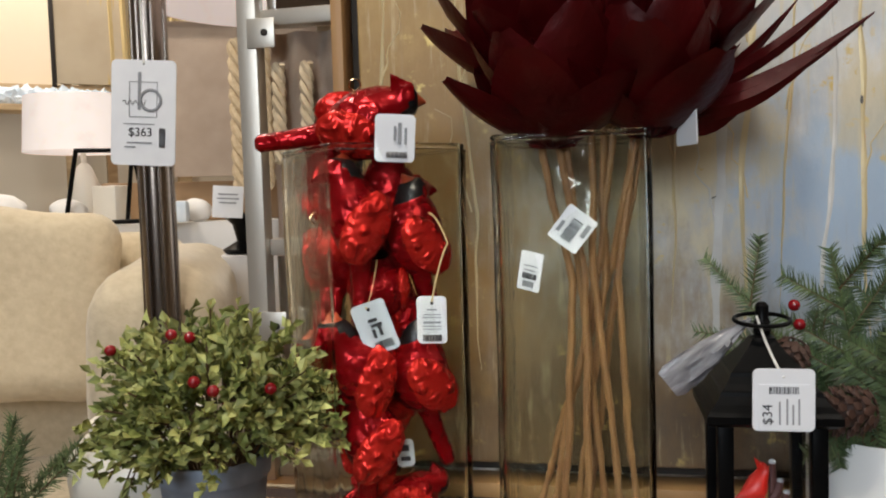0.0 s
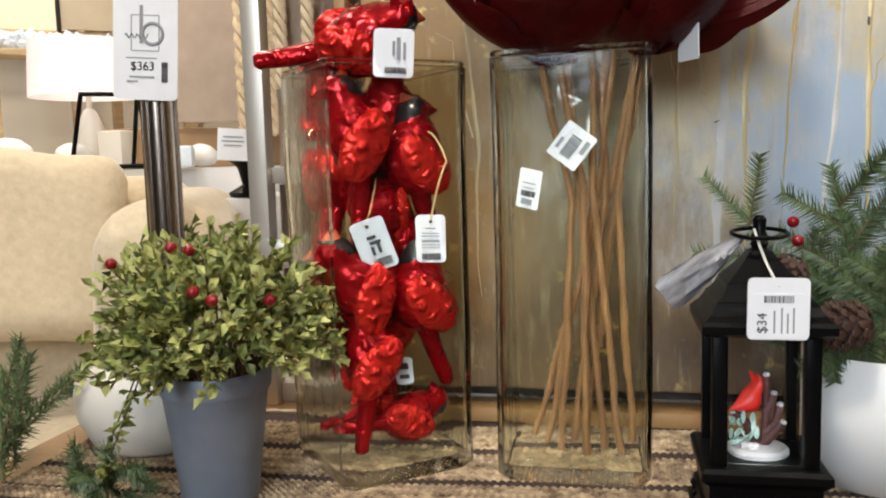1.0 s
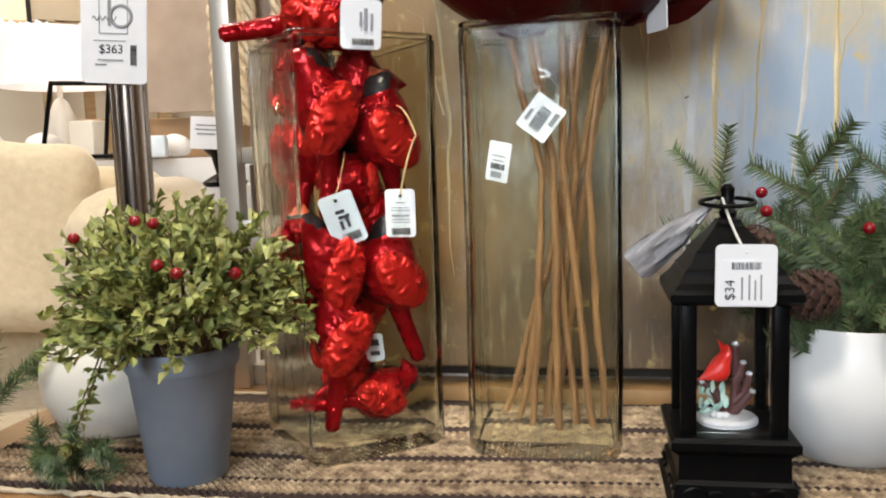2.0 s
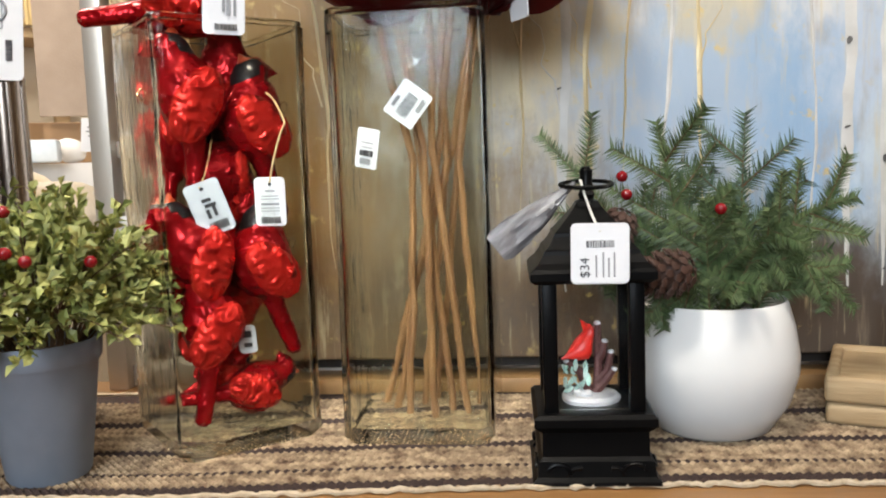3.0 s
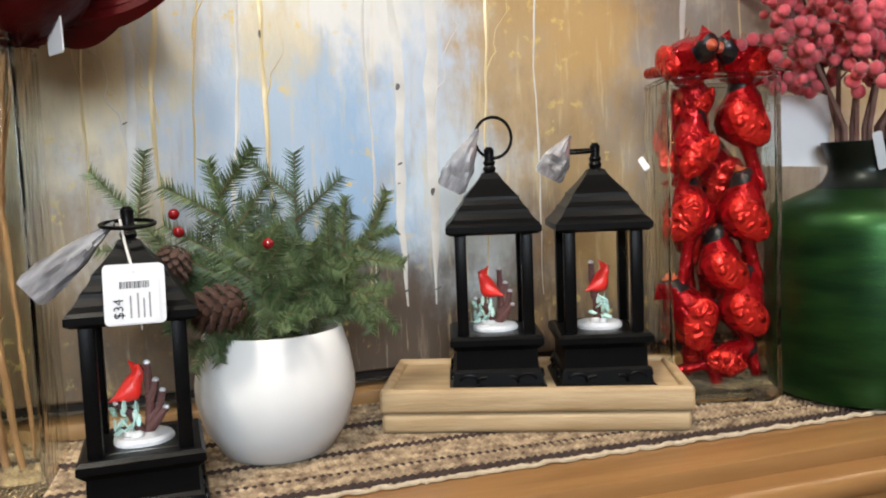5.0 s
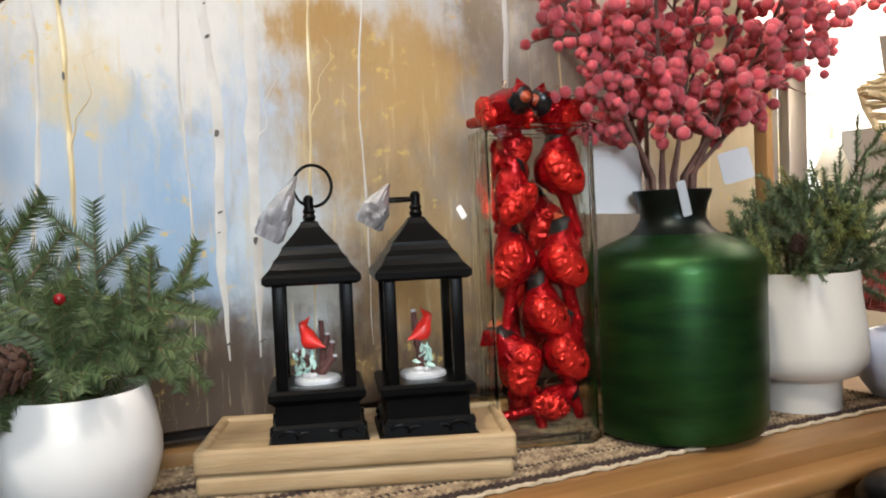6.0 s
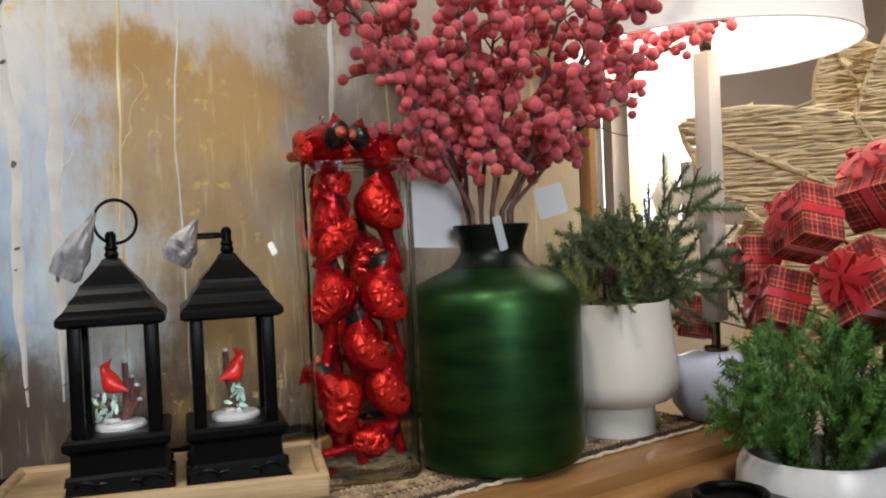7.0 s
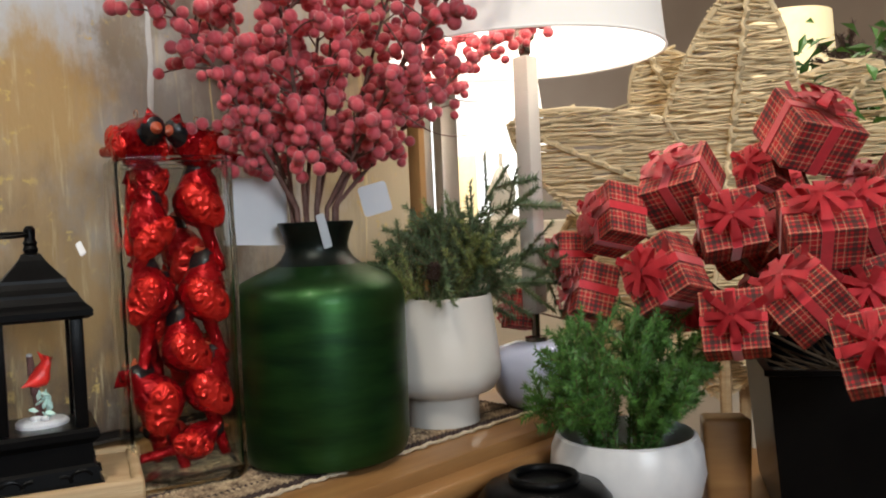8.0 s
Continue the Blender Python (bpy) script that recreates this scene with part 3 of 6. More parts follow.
# ---- metal framed mirror behind the vases ----
mirror = thing("pane_mirror", "champagne metal framed window-pane mirror, leaning", "mirror", (-0.478, 0.31, TABLE))
for n_, c, s in (("frame_stile", (0.012, 0, 0.42), (0.024, 0.024, 0.84)), ("frame_stile", (0.30, 0.012, 0.42), (0.024, 0.022, 0.84)), ("cross_bar", (0.156, 0.012, 0.277), (0.264, 0.022, 0.019)),
                 ("frame_rail", (0.156, 0.012, 0.828), (0.264, 0.022, 0.024)), ("frame_rail", (0.156, 0.012, 0.014), (0.264, 0.022, 0.024)), ("cross_bar", (0.156, 0.012, 0.545), (0.264, 0.022, 0.019))):
    part(n_, box(c, s, 0.0015), M_SILVER, mirror)
for z in (0.185, 0.525):
    plate = part("corner_plate", box((0.030, -0.013, z), (0.034, 0.002, 0.034), 0.0008), M_SILVER, mirror)
    part("bolt", lathe([(0.004, 0), (0.004, 0.002), (0, 0.003)], 12, m=pose(0.035, -0.0142, z, 90, 0, 0)), M_DARKWOOD, plate)
part("mirror_pane", box((0.156, 0.022, 0.1465), (0.262, 0.004, 0.238)), M_MIRROR, mirror, smooth=False)
part("mirror_pane", box((0.156, 0.022, 0.685), (0.262, 0.004, 0.258)), M_MIRROR, mirror, smooth=False)
throw = thing("linen_throw", "taupe linen throw with braided tassels hung in the frame", "throw", (-0.478, 0.31, TABLE + 0.287))
bm = bmesh.new()
folds = [[bm.verts.new((0.026 + 0.258 * i / 60, 0.024 + 0.006 * math.sin(i * 0.55 + 0.4 * math.sin(j)) + 0.003 * noise.noise((i * 0.2, j * 0.4, 0)), 0.244 * j / 10)) for i in range(61)] for j in range(11)]
for a, b in zip(folds, folds[1:]):
    for i in range(60):
        bm.faces.new((a[i], a[i + 1], b[i + 1], b[i]))
bmesh.ops.solidify(bm, geom=bm.faces[:], thickness=0.001)
part("cloth", bm, M_LINEN, throw)
for tx in (0.040, 0.075):
    bm = bmesh.new()
    for s in range(3):
        tube([(tx + 0.005 * math.cos(i * 0.75 + 2.1 * s), 0.010 + 0.004 * math.sin(i * 0.75 + 2.1 * s), 0.205 - 0.0055 * i) for i in range(22)], 0.0042, 6, bm)
    part("tassel", bm, M_ROPE, throw, "braided jute tassel")


# ---- lanterns ----
def square_lathe(profile, bm=None):
    """Square section solid: (half width, z) rows."""
    bm = bm or bmesh.new()
    rings = [[bm.verts.new((sx * h, sy * h, z)) for sx, sy in ((-1, -1), (1, -1), (1, 1), (-1, 1))] for h, z in profile]
    for a, b in zip(rings, rings[1:]):
        for k in range(4):
            bm.faces.new((a[k], a[(k + 1) % 4], b[(k + 1) % 4], b[k]))
    bm.faces.new(rings[0][::-1])
    bm.faces.new(rings[-1])
    bmesh.ops.recalc_face_normals(bm, faces=bm.faces)
    return bm


def little_bird(bm, at, s, yaw, mat):
    m = pose(*at, 0, -25, yaw) @ Matrix.Scale(s * 1.5, 4) @ Matrix.Diagonal((0.72, 1.2, 1.05, 1))
    ring_rows = [(-1.5, 0.02, 0.10), (-1.0, 0.14, 0.05), (-0.55, 0.34, 0.0), (0.0, 0.50, 0.02), (0.35, 0.46, 0.12), (0.62, 0.34, 0.30), (0.85, 0.33, 0.48), (1.05, 0.22, 0.56), (1.15, 0.10, 0.52), (1.38, 0.01, 0.48)]
    rows = [[bm.verts.new(m @ Vector((x, r * math.cos(a) * 0.85, z + r * math.sin(a)))) for a in (2 * math.pi * k / 12 for k in range(12))] for x, r, z in ring_rows]
    for i, (a, b) in enumerate(zip(rows, rows[1:])):
        for k in range(12):
            bm.faces.new((a[k], a[(k + 1) % 12], b[(k + 1) % 12], b[k])).material_index = mat if i < 7 else (1 if i < 8 else 2)
    tip = bm.verts.new(m @ Vector((0.62, 0, 1.18)))
    base = [bm.verts.new(m @ Vector((x, y, z))) for x, y, z in ((1.0, 0, 0.72), (0.75, 0.16, 0.72), (0.52, 0, 0.58), (0.75, -0.16, 0.72))]
    for k in range(4):
        bm.faces.new((base[k], base[(k + 1) % 4], tip)).material_index = mat


def lantern(loc, rz, ring, label, bird_yaw, style):
    t = thing("lantern", label, "lantern", loc, rz, "black cardinal lanterns")
    t.scale = (0.94, 0.94, 0.975)
    base = part("base", square_lathe([(0.051, 0), (0.051, 0.003), (0.0475, 0.006), (0.046, 0.018), (0.043, 0.021), (0.0425, 0.040), (0.049, 0.046), (0.049, 0.052), (0.046, 0.055)]), M_BLACK, t, smooth=False)
    for side in range(4):
        for sx in (-1, 1):
            pts = []
            for k in range(23):
                a = k / 22
                ang = a * 2.6 * math.pi
                rr = 0.0058 * (1 - 0.72 * a)
                pts.append(Vector((sx * (0.012 + 0.022 * (1 - a) + rr * math.cos(ang)), -0.0478 + 0.0005 * a, 0.0115 + rr * math.sin(ang))))
            bm = tube([pose(0, 0, 0, 0, 0, 90 * side) @ p for p in pts], 0.0017, 6)
            part("scroll_ornament", bm, M_BLACK, base)
    for sx in (-1, 1):
        for sy in (-1, 1):
            part("post", box((sx * 0.0345, sy * 0.0345, 0.1075), (0.012, 0.012, 0.105), 0.001), M_BLACK, t)
    roof = part("roof", square_lathe([(0.045, 0.157), (0.0495, 0.160), (0.0495, 0.1655), (0.0470, 0.1685), (0.0425, 0.1725), (0.0385, 0.1785), (0.0375, 0.1815), (0.0360, 0.1825), (0.0325, 0.1865), (0.0295, 0.1915), (0.0287, 0.1945), (0.0272, 0.1955), (0.0225, 0.2005), (0.0170, 0.2065), (0.0120, 0.2125), (0.0085, 0.2180)]), M_BLACK, t, smooth=False)
    part("finial", lathe([(0.010, 0.214), (0.0095, 0.218), (0.006, 0.2195), (0.0072, 0.223), (0.0055, 0.226), (0.0068, 0.229), (0.005, 0.232), (0.0055, 0.242), (0.003, 0.245), (0, 0.2455)], 18), M_BLACK, roof)
    if ring == "up":
        pts = arc_points((0.005, 0, 0.2545), 0.021, 0, 352, 40, (0.95, 0.3, 0), (0, 0, 1))
    elif ring == "left":
        pts = arc_points((-0.020, 0.006, 0.237), 0.0205, 0, 352, 40, (1, 0, 0.02), (0, 1, 0.08))
    else:
        pts = arc_points((0.0, 0.0, 0.231), 0.0215, 0, 352, 40, (1, 0, 0.0), (0, 1, 0.10))
    part("carrying_ring", tube(pts, 0.0017, 8, closed=True), M_BLACK, roof)
    for side in range(4):
        o = part("glass_pane", box((0, -0.0335, 0.1075), (0.057, 0.0015, 0.103), m=pose(0, 0, 0, 0, 0, 90 * side)), M_PANE, t, smooth=False)
        o.visible_shadow = False
    bm = lathe([(0, 0.0545), (0.0245, 0.0545), (0.0245, 0.058), (0.022, 0.0605), (0.010, 0.0615), (0, 0.062)], 24, wobble=0.05)
    part("snow_mound", bm, M_SNOW, t)
    q = rng(style + 3)
    bm = bmesh.new()
    limbs = [((0.006, 0, 0.06), (0.008, 0.002, 0.085), (0.007, 0, 0.118)), ((0.006, 0, 0.070), (0.015, 0, 0.079), (0.018, 0, 0.094)), ((0.004, 0, 0.061), (0.012, -0.002, 0.070), (0.020, -0.002, 0.080)), ((0.007, 0, 0.088), (0.011, 0, 0.094), (0.013, 0, 0.103)), ((0.0, 0, 0.06), (-0.008, 0, 0.078), (-0.019, 0, 0.087))] if style else [((0, 0, 0.06), (-0.002, 0, 0.08), (-0.004, 0, 0.10)), ((-0.003, 0, 0.085), (-0.006, 0, 0.105), (-0.007, 0, 0.122))]
    for limb in limbs:
        tube(limb, [0.0046, 0.0038, 0.0028], 8, bm)
    part("branch", bm, M_BARK, t)
    for limb in limbs:
        bm = bmesh.new()
        bmesh.ops.create_icosphere(bm, subdivisions=2, radius=0.0030, matrix=Matrix.Translation(limb[-1]) @ Matrix.Diagonal((1, 1, 0.8, 1)))
        part("snow_cap", bm, M_SNOW, t)
    for _ in range(3):
        bm = bmesh.new()
        bmesh.ops.create_icosphere(bm, subdivisions=2, radius=0.0045, matrix=Matrix.Translation((q.uniform(-0.012, 0.012), q.uniform(-0.012, -0.004), 0.0625)) @ Matrix.Diagonal((1, 1, 0.7, 1)))
        part("snow_cap", bm, M_SNOW, t)
    bm = bmesh.new()
    for k in range(16):
        p = Vector((q.uniform(-0.022, -0.002) if style else q.uniform(-0.006, 0.010), q.uniform(-0.012, 0.0), q.uniform(0.064, 0.088)))
        mm = Matrix.Translation(p) @ Euler((q.uniform(0, 3), q.uniform(0, 3), q.uniform(0, 6))).to_matrix().to_4x4()
        bmesh.ops.create_icosphere(bm, subdivisions=1, radius=0.006, matrix=mm @ Matrix.Diagonal((1, 0.5, 0.18, 1)))
    part("holly_leaf", bm, M_MINT, t)
    bm = bmesh.new()
    little_bird(bm, (-0.006, -0.004, 0.098) if style else (0.002, -0.003, 0.101), 0.0128, bird_yaw, 0)
    part("cardinal_figure", bm, (M_CARDINAL, M_MASK, M_BEAK), t, "tiny red painted cardinal")
    return t


lantern((0.055, 0.052, TABLE + 0.003), 1, "flat", "black metal lantern with cardinal scene, price tag on it", 20, 1)
lantern((0.395, 0.156, TABLE + 0.0435), -18, "up", "black metal lantern with raised ring and cardinal scene", 150, 1)
lantern((0.493, 0.116, TABLE + 0.0435), -18, "left", "black metal lantern, cardinal facing away on twig", 25, 0)


def plastic_bag(loc, rot, size, seed):
    """A folded plastic pouch bunched at its tied end."""
    bm = bmesh.new()
    rows = []
    for i in range(15):
        u = i / 14
        w = size[0] * (0.12 + 0.9 * math.sin(math.pi * min(u * 0.62, 0.5)) ** 1.3) * (1 if u < 0.93 else 0.82)
        d = size[1] * (0.2 + math.sin(math.pi * min(u, 0.95)))
        rows.append([bm.verts.new((w * math.cos(a) * (1 + 0.22 * noise.noise((seed, u * 6, a))), d * math.sin(a) * (1 + 0.7 * noise.noise((seed + 4, u * 7, a * 2))), -u * size[2])) for a in (2 * math.pi * k / 20 for k in range(20))])
    for a, b in zip(rows, rows[1:]):
        for k in range(20):
            bm.faces.new((a[k], a[(k + 1) % 20], b[(k + 1) % 20], b[k]))
    bm.faces.new(rows[0][::-1]), bm.faces.new(rows[-1])
    o = solo("plastic_bag", bm, M_BAG, "crumpled clear plastic pouch tied to a lantern ring", "bag", Matrix.LocRotScale(loc, Euler([radians(a) for a in rot]), None), "plastic pouches")
    return o


plastic_bag((0.046, 0.045, 1.080), (0, 52, 10), (0.013, 0.007, 0.080), 2)
plastic_bag((0.378, 0.138, 1.150), (0, 28, -25), (0.0145, 0.009, 0.066), 7)
plastic_bag((0.462, 0.108, 1.140), (0, 30, -30), (0.0145, 0.012, 0.046), 12)


def bars(parent, rows, mat=None):
    """Print on a card in its own plane: (x, z, width, height)."""
    for x, z, w, h in rows:
        part("print_bar", box((x, -0.0011, z), (w, 0.0004, h)), mat or M_INK, parent, smooth=False)


def barcode(parent, x, z, w, h, seed, upright=True):
    q = rng(seed)
    p = 0.0
    bm = bmesh.new()
    while p < w:
        b = q.choice((0.0004, 0.0006, 0.0010))
        c = (x - w / 2 + p + b / 2, -0.0011, z) if upright else (x, -0.0011, z - w / 2 + p + b / 2)
        box(c, (b, 0.0004, h) if upright else (h, 0.0004, b), bm=bm)
        p += b + q.choice((0.0004, 0.0007))
    part("barcode", bm, M_INK, parent, smooth=False)


def lettering(parent, text, x, z, size, mat, turn=0, width=None):
    c = bpy.data.curves.new("lettering", "FONT")
    c.body, c.size, c.align_x, c.align_y, c.extrude = text, size, "CENTER", "CENTER", 0.00015
    c.materials.append(mat)
    o = new("lettering", c)
    o.parent = parent
    o.matrix_basis = pose(x, -0.0012, z, 90, turn, 0)
    return o


def card(name, loc, rot, w, h, mat, label, hole=True, group="price tags", corner=0.004):
    """A swing tag: thin card with rounded corners, face to -y, hung from its top."""
    t = new(name)
    t.empty_display_size = 0.02
    t.matrix_basis = Matrix.LocRotScale(loc, Euler([radians(a) for a in rot]), None)
    tagged(t, label, "tag", group)
    bm = bmesh.new()
    pts = []
    for cx, cz, a0 in ((w / 2 - corner, -corner, 0), (-w / 2 + corner, -corner, 90), (-w / 2 + corner, -h + corner, 180), (w / 2 - corner, -h + corner, 270)):
        pts += [(cx + corner * math.cos(radians(a0 + 18 * k)), cz + corner * math.sin(radians(a0 + 18 * k))) for k in range(6)]
    front = [bm.verts.new((x, -0.0006 + 0.0012 * (z / h) ** 2, z)) for x, z in pts]
    back = [bm.verts.new((x, 0.0006 + 0.0012 * (z / h) ** 2, z)) for x, z in pts]
    bm.faces.new(front)
    bm.faces.new(back[::-1])
    for k in range(len(pts)):
        j = (k + 1) % len(pts)
        bm.faces.new((front[k], back[k], back[j], front[j]))
    bmesh.ops.recalc_face_normals(bm, faces=bm.faces)
    part("card", bm, mat, t, smooth=False)
    if hole:
        part("eyelet", lathe([(0.0016, -0.0009), (0.0016, 0.0009), (0, 0.0009)], 12, m=pose(0, -0.0006, -0.006, 90, 0, 0)), M_INK, t)
    return t


def hang(points, mat=M_STRING, r=0.0006, label="thin white string holding a tag"):
    return solo("tag_string", tube(points, r, 6), mat, label, "string", group="tag strings")


# ---- hand-made glass vases ----
def glass_vase(loc, rz, w, d, h, label, seed):
    t = thing("glass_vase", label, "vase", loc, rz, "tall square glass vases")
    bm = bmesh.new()

    def ring(hw, hd, z, r, wob):
        pts = []
        for cx, cy, a0 in ((hw - r, -hd + r, -90), (hw - r, hd - r, 0), (-hw + r, hd - r, 90), (-hw + r, -hd + r, 180)):
            pts += [(cx + r * math.cos(radians(a0 + 18 * k)), cy + r * math.sin(radians(a0 + 18 * k))) for k in range(6)]
        out = []
        for x, y in pts:
            k = wob * noise.noise((x * 14 + seed, y * 14, z * 9))
            out.append(bm.verts.new((x * (1 + k), y * (1 + k), z + (0.4 * wob * noise.noise((x * 9, y * 9 + seed, 4)) * 0.05 if wob else 0))))
        return out

    outer = [ring(w / 2 - 0.006, d / 2 - 0.006, 0.001, 0.010, 0.0)] + [ring(w / 2, d / 2, 0.008 + (h - 0.008) * k / 16, 0.011, 0.035) for k in range(17)]
    inner = [ring(w / 2 - 0.005, d / 2 - 0.005, h - (h - 0.016) * k / 14, 0.009, 0.035) for k in range(15)]
    rows = outer + [ring(w / 2 - 0.0025, d / 2 - 0.0025, h + 0.0018, 0.010, 0.03)] + inner
    for a, b in zip(rows, rows[1:]):
        for k in range(24):
            bm.faces.new((a[k], a[(k + 1) % 24], b[(k + 1) % 24], b[k]))
    bm.faces.new(rows[0][::-1])
    bm.faces.new(rows[-1])
    hw, hd, lip = w / 2 - 0.0025, d / 2 - 0.0025, []
    for cx, cy, a0 in ((hw - 0.010, -hd + 0.010, -90), (hw - 0.010, hd - 0.010, 0), (-hw + 0.010, hd - 0.010, 90), (-hw + 0.010, -hd + 0.010, 180)):
        lip += [(cx + 0.010 * math.cos(radians(a0 + 18 * k)), cy + 0.010 * math.sin(radians(a0 + 18 * k)), h + 0.0035) for k in range(6)]
    bead = part("rim", tube(lip, 0.0027, 8, closed=True), M_GLASS, t, "rounded glass lip")
    bead.visible_shadow = False
    o = part("glass_body", bm, M_GLASS, t)
    o.visible_shadow = False
    return t


glass_vase((-0.274, 0.134, TABLE + 0.003), 40, 0.134, 0.134, 0.368, "tall square clear glass vase filled with red ornaments", 1)
glass_vase((-0.089, 0.154, TABLE + 0.003), -1, 0.135, 0.128, 0.372, "tall square clear glass vase holding burgundy flower stems", 5)
glass_vase((0.650, 0.150, TABLE + 0.003), -18, 0.118, 0.118, 0.340, "tall square clear glass vase packed with red ornaments", 9)


# ---- red foil bird ornaments ----
def bird_mesh():
    bm = bmesh.new()
    rows_ = [(-0.096, 0.005, 0.0045, -0.006), (-0.092, 0.009, 0.0075, -0.006), (-0.070, 0.0095, 0.0082, -0.005), (-0.045, 0.0105, 0.0092, -0.003), (-0.034, 0.014, 0.012, 0.0), (-0.024, 0.023, 0.022, 0.0), (-0.010, 0.030, 0.029, 0.001),
             (0.004, 0.0315, 0.031, 0.003), (0.016, 0.0275, 0.028, 0.006), (0.026, 0.0185, 0.020, 0.012), (0.033, 0.0180, 0.0185, 0.018), (0.040, 0.0165, 0.017, 0.021), (0.046, 0.0125, 0.013, 0.022), (0.0485, 0.008, 0.0075, 0.021), (0.0505, 0.005, 0.005, 0.020), (0.056, 0.001, 0.001, 0.018)]
    n = 20
    rows = []
    for x, ry, rzz, z in rows_:
        row = []
        for k in range(n):
            a = 2 * math.pi * k / n
            f = 1 + (0.16 * noise.noise((x * 90, math.cos(a) * 2.5, math.sin(a) * 2.5)) if -0.03 < x < 0.04 else 0)
            row.append(bm.verts.new((x, ry * f * math.cos(a), z + rzz * f * math.sin(a))))
        rows.append(row)
    for i, (a, b) in enumerate(zip(rows, rows[1:])):
        for k in range(n):
            f = bm.faces.new((a[k], a[(k + 1) % n], b[(k + 1) % n], b[k]))
            f.material_index = 0 if i < 10 or (i == 10 and 0 < k < n // 2) or (i == 11 and 1 < k < n // 2 - 1) else (1 if i < 13 else 2)
    bm.faces.new(rows[0][::-1])
    # crest
    base = [bm.verts.new(v) for v in ((0.046, 0, 0.036), (0.037, 0.009, 0.034), (0.026, 0.006, 0.028), (0.026, -0.006, 0.028), (0.037, -0.009, 0.034))]
    tip = bm.verts.new((0.027, 0, 0.047))
    for k in range(5):
        bm.faces.new((base[k], base[(k + 1) % 5], tip))
    # wings: raised, pointed towards the tail, deeply crinkled
    f1 = set(bm.faces)
    for s in (-1, 1):
        bmesh.ops.create_uvsphere(bm, u_segments=20, v_segments=12, radius=1, matrix=Matrix.Translation((-0.010, s * 0.0235, 0.004)) @ Euler((0, radians(20), s * radians(8))).to_matrix().to_4x4() @ Matrix.Diagonal((0.034, 0.0105, 0.020, 1)))
    for f in bm.faces:
        if f not in f1:
            f.material_index = 4
    for v in {v for f in bm.faces if f not in f1 for v in f.verts}:
        v.co += 0.0022 * Vector((noise.noise(v.co * 160), noise.noise(v.co * 160 + Vector((7, 0, 0))), noise.noise(v.co * 160 + Vector((0, 9, 0)))))
    # cap and loop
    m = Matrix.Translation((-0.004, 0, 0.028))
    f0 = set(bm.faces)
    lathe([(0.0045, 0), (0.0045, 0.004), (0.003, 0.005), (0, 0.005)], 14, bm, m)
    tube(arc_points((-0.004, 0, 0.040), 0.005, -80, 260, 16), 0.0006, 5, bm)
    for f in bm.faces:
        if f not in f0:
            f.material_index = 3
    bmesh.ops.recalc_face_normals(bm, faces=bm.faces)
    return finish(bm, "bird_ornament", (M_RED, M_MASK, M_BEAK, M_GOLD, M_REDWING))


BIRD = bird_mesh()


def bird(loc, rot, s=1.0, label="shiny red foil cardinal ornament packed in vase"):
    o = new("bird_ornament", BIRD)
    o.matrix_basis = Matrix.LocRotScale(loc, Euler([radians(a) for a in rot]), (s, s, s))
    return tagged(o, label, "ornament", "red bird ornaments")


def vase_bird(vase, u, v, z, lean, flip, s, roll=0):
    """A bird inside a vase: u across and v back from its middle; lean is the way the beak points, flip the side of its back."""
    cx, cy, rz = vase
    a = radians(lean)
    x, b = Vector((math.cos(a), 0, math.sin(a))), flip * Vector((-math.sin(a), 0, math.cos(a)))
    turn = Matrix((x, b.cross(x), b)).transposed().to_4x4()
    o = new("bird_ornament", BIRD)
    o.matrix_basis = pose(cx, cy, z, 0, 0, rz) @ Matrix.Translation((u, v, 0)) @ turn @ Matrix.Rotation(radians(roll), 4, "X") @ Matrix.Scale(s, 4)
    return tagged(o, "shiny red foil cardinal ornament packed in vase", "ornament", "red bird ornaments")


V1, V3 = (-0.274, 0.134, 40), (0.650, 0.150, -18)
bird((-0.272, 0.110, 1.244), (28, -4, 16), 1.02, "shiny red foil cardinal ornament lying across vase rim")
for u, v, z, lean, flip, s, roll in ((-0.024, -0.026, 1.164, 84, 1, 1.02, 0), (0.024, -0.024, 1.144, 112, -1, 0.98, 0), (0.024, 0.010, 1.186, 75, 1, 0.9, 30), (-0.004, -0.018, 1.098, 96, -1, 0.80, 70), (0.024, -0.010, 1.070, 80, 1, 0.80, -70),
                                     (-0.026, -0.026, 1.030, 100, 1, 1.0, 10), (0.025, -0.024, 1.016, 115, -1, 1.0, 0), (-0.018, -0.026, 0.966, 76, 1, 0.97, 0), (0.019, -0.020, 0.896, -6, 1, 0.76, 0)):
    vase_bird(V1, u, v, z, lean, flip, s, roll)
for u, v, z, lean, flip, s, roll in ((-0.028, 0.018, 1.130, 78, -1, 0.95, 40), (0.020, 0.030, 1.120, 100, 1, 0.95, 0), (-0.026, 0.024, 1.010, 102, 1, 0.95, -30), (0.022, 0.030, 0.985, 80, 1, 0.95, 20), (0.008, 0.030, 0.902, 12, 1, 0.62, 0), (-0.024, 0.030, 1.195, 80, 1, 0.85, 0)):
    vase_bird(V1, u, v, z, lean, flip, s, roll)
bird((0.606, 0.122, 1.210), (0, 4, -90), 0.82, "shiny red foil cardinal ornament perched on vase rim")
bird((0.668, 0.118, 1.208), (0, -2, 198), 0.78, "shiny red foil cardinal ornament perched on vase rim")
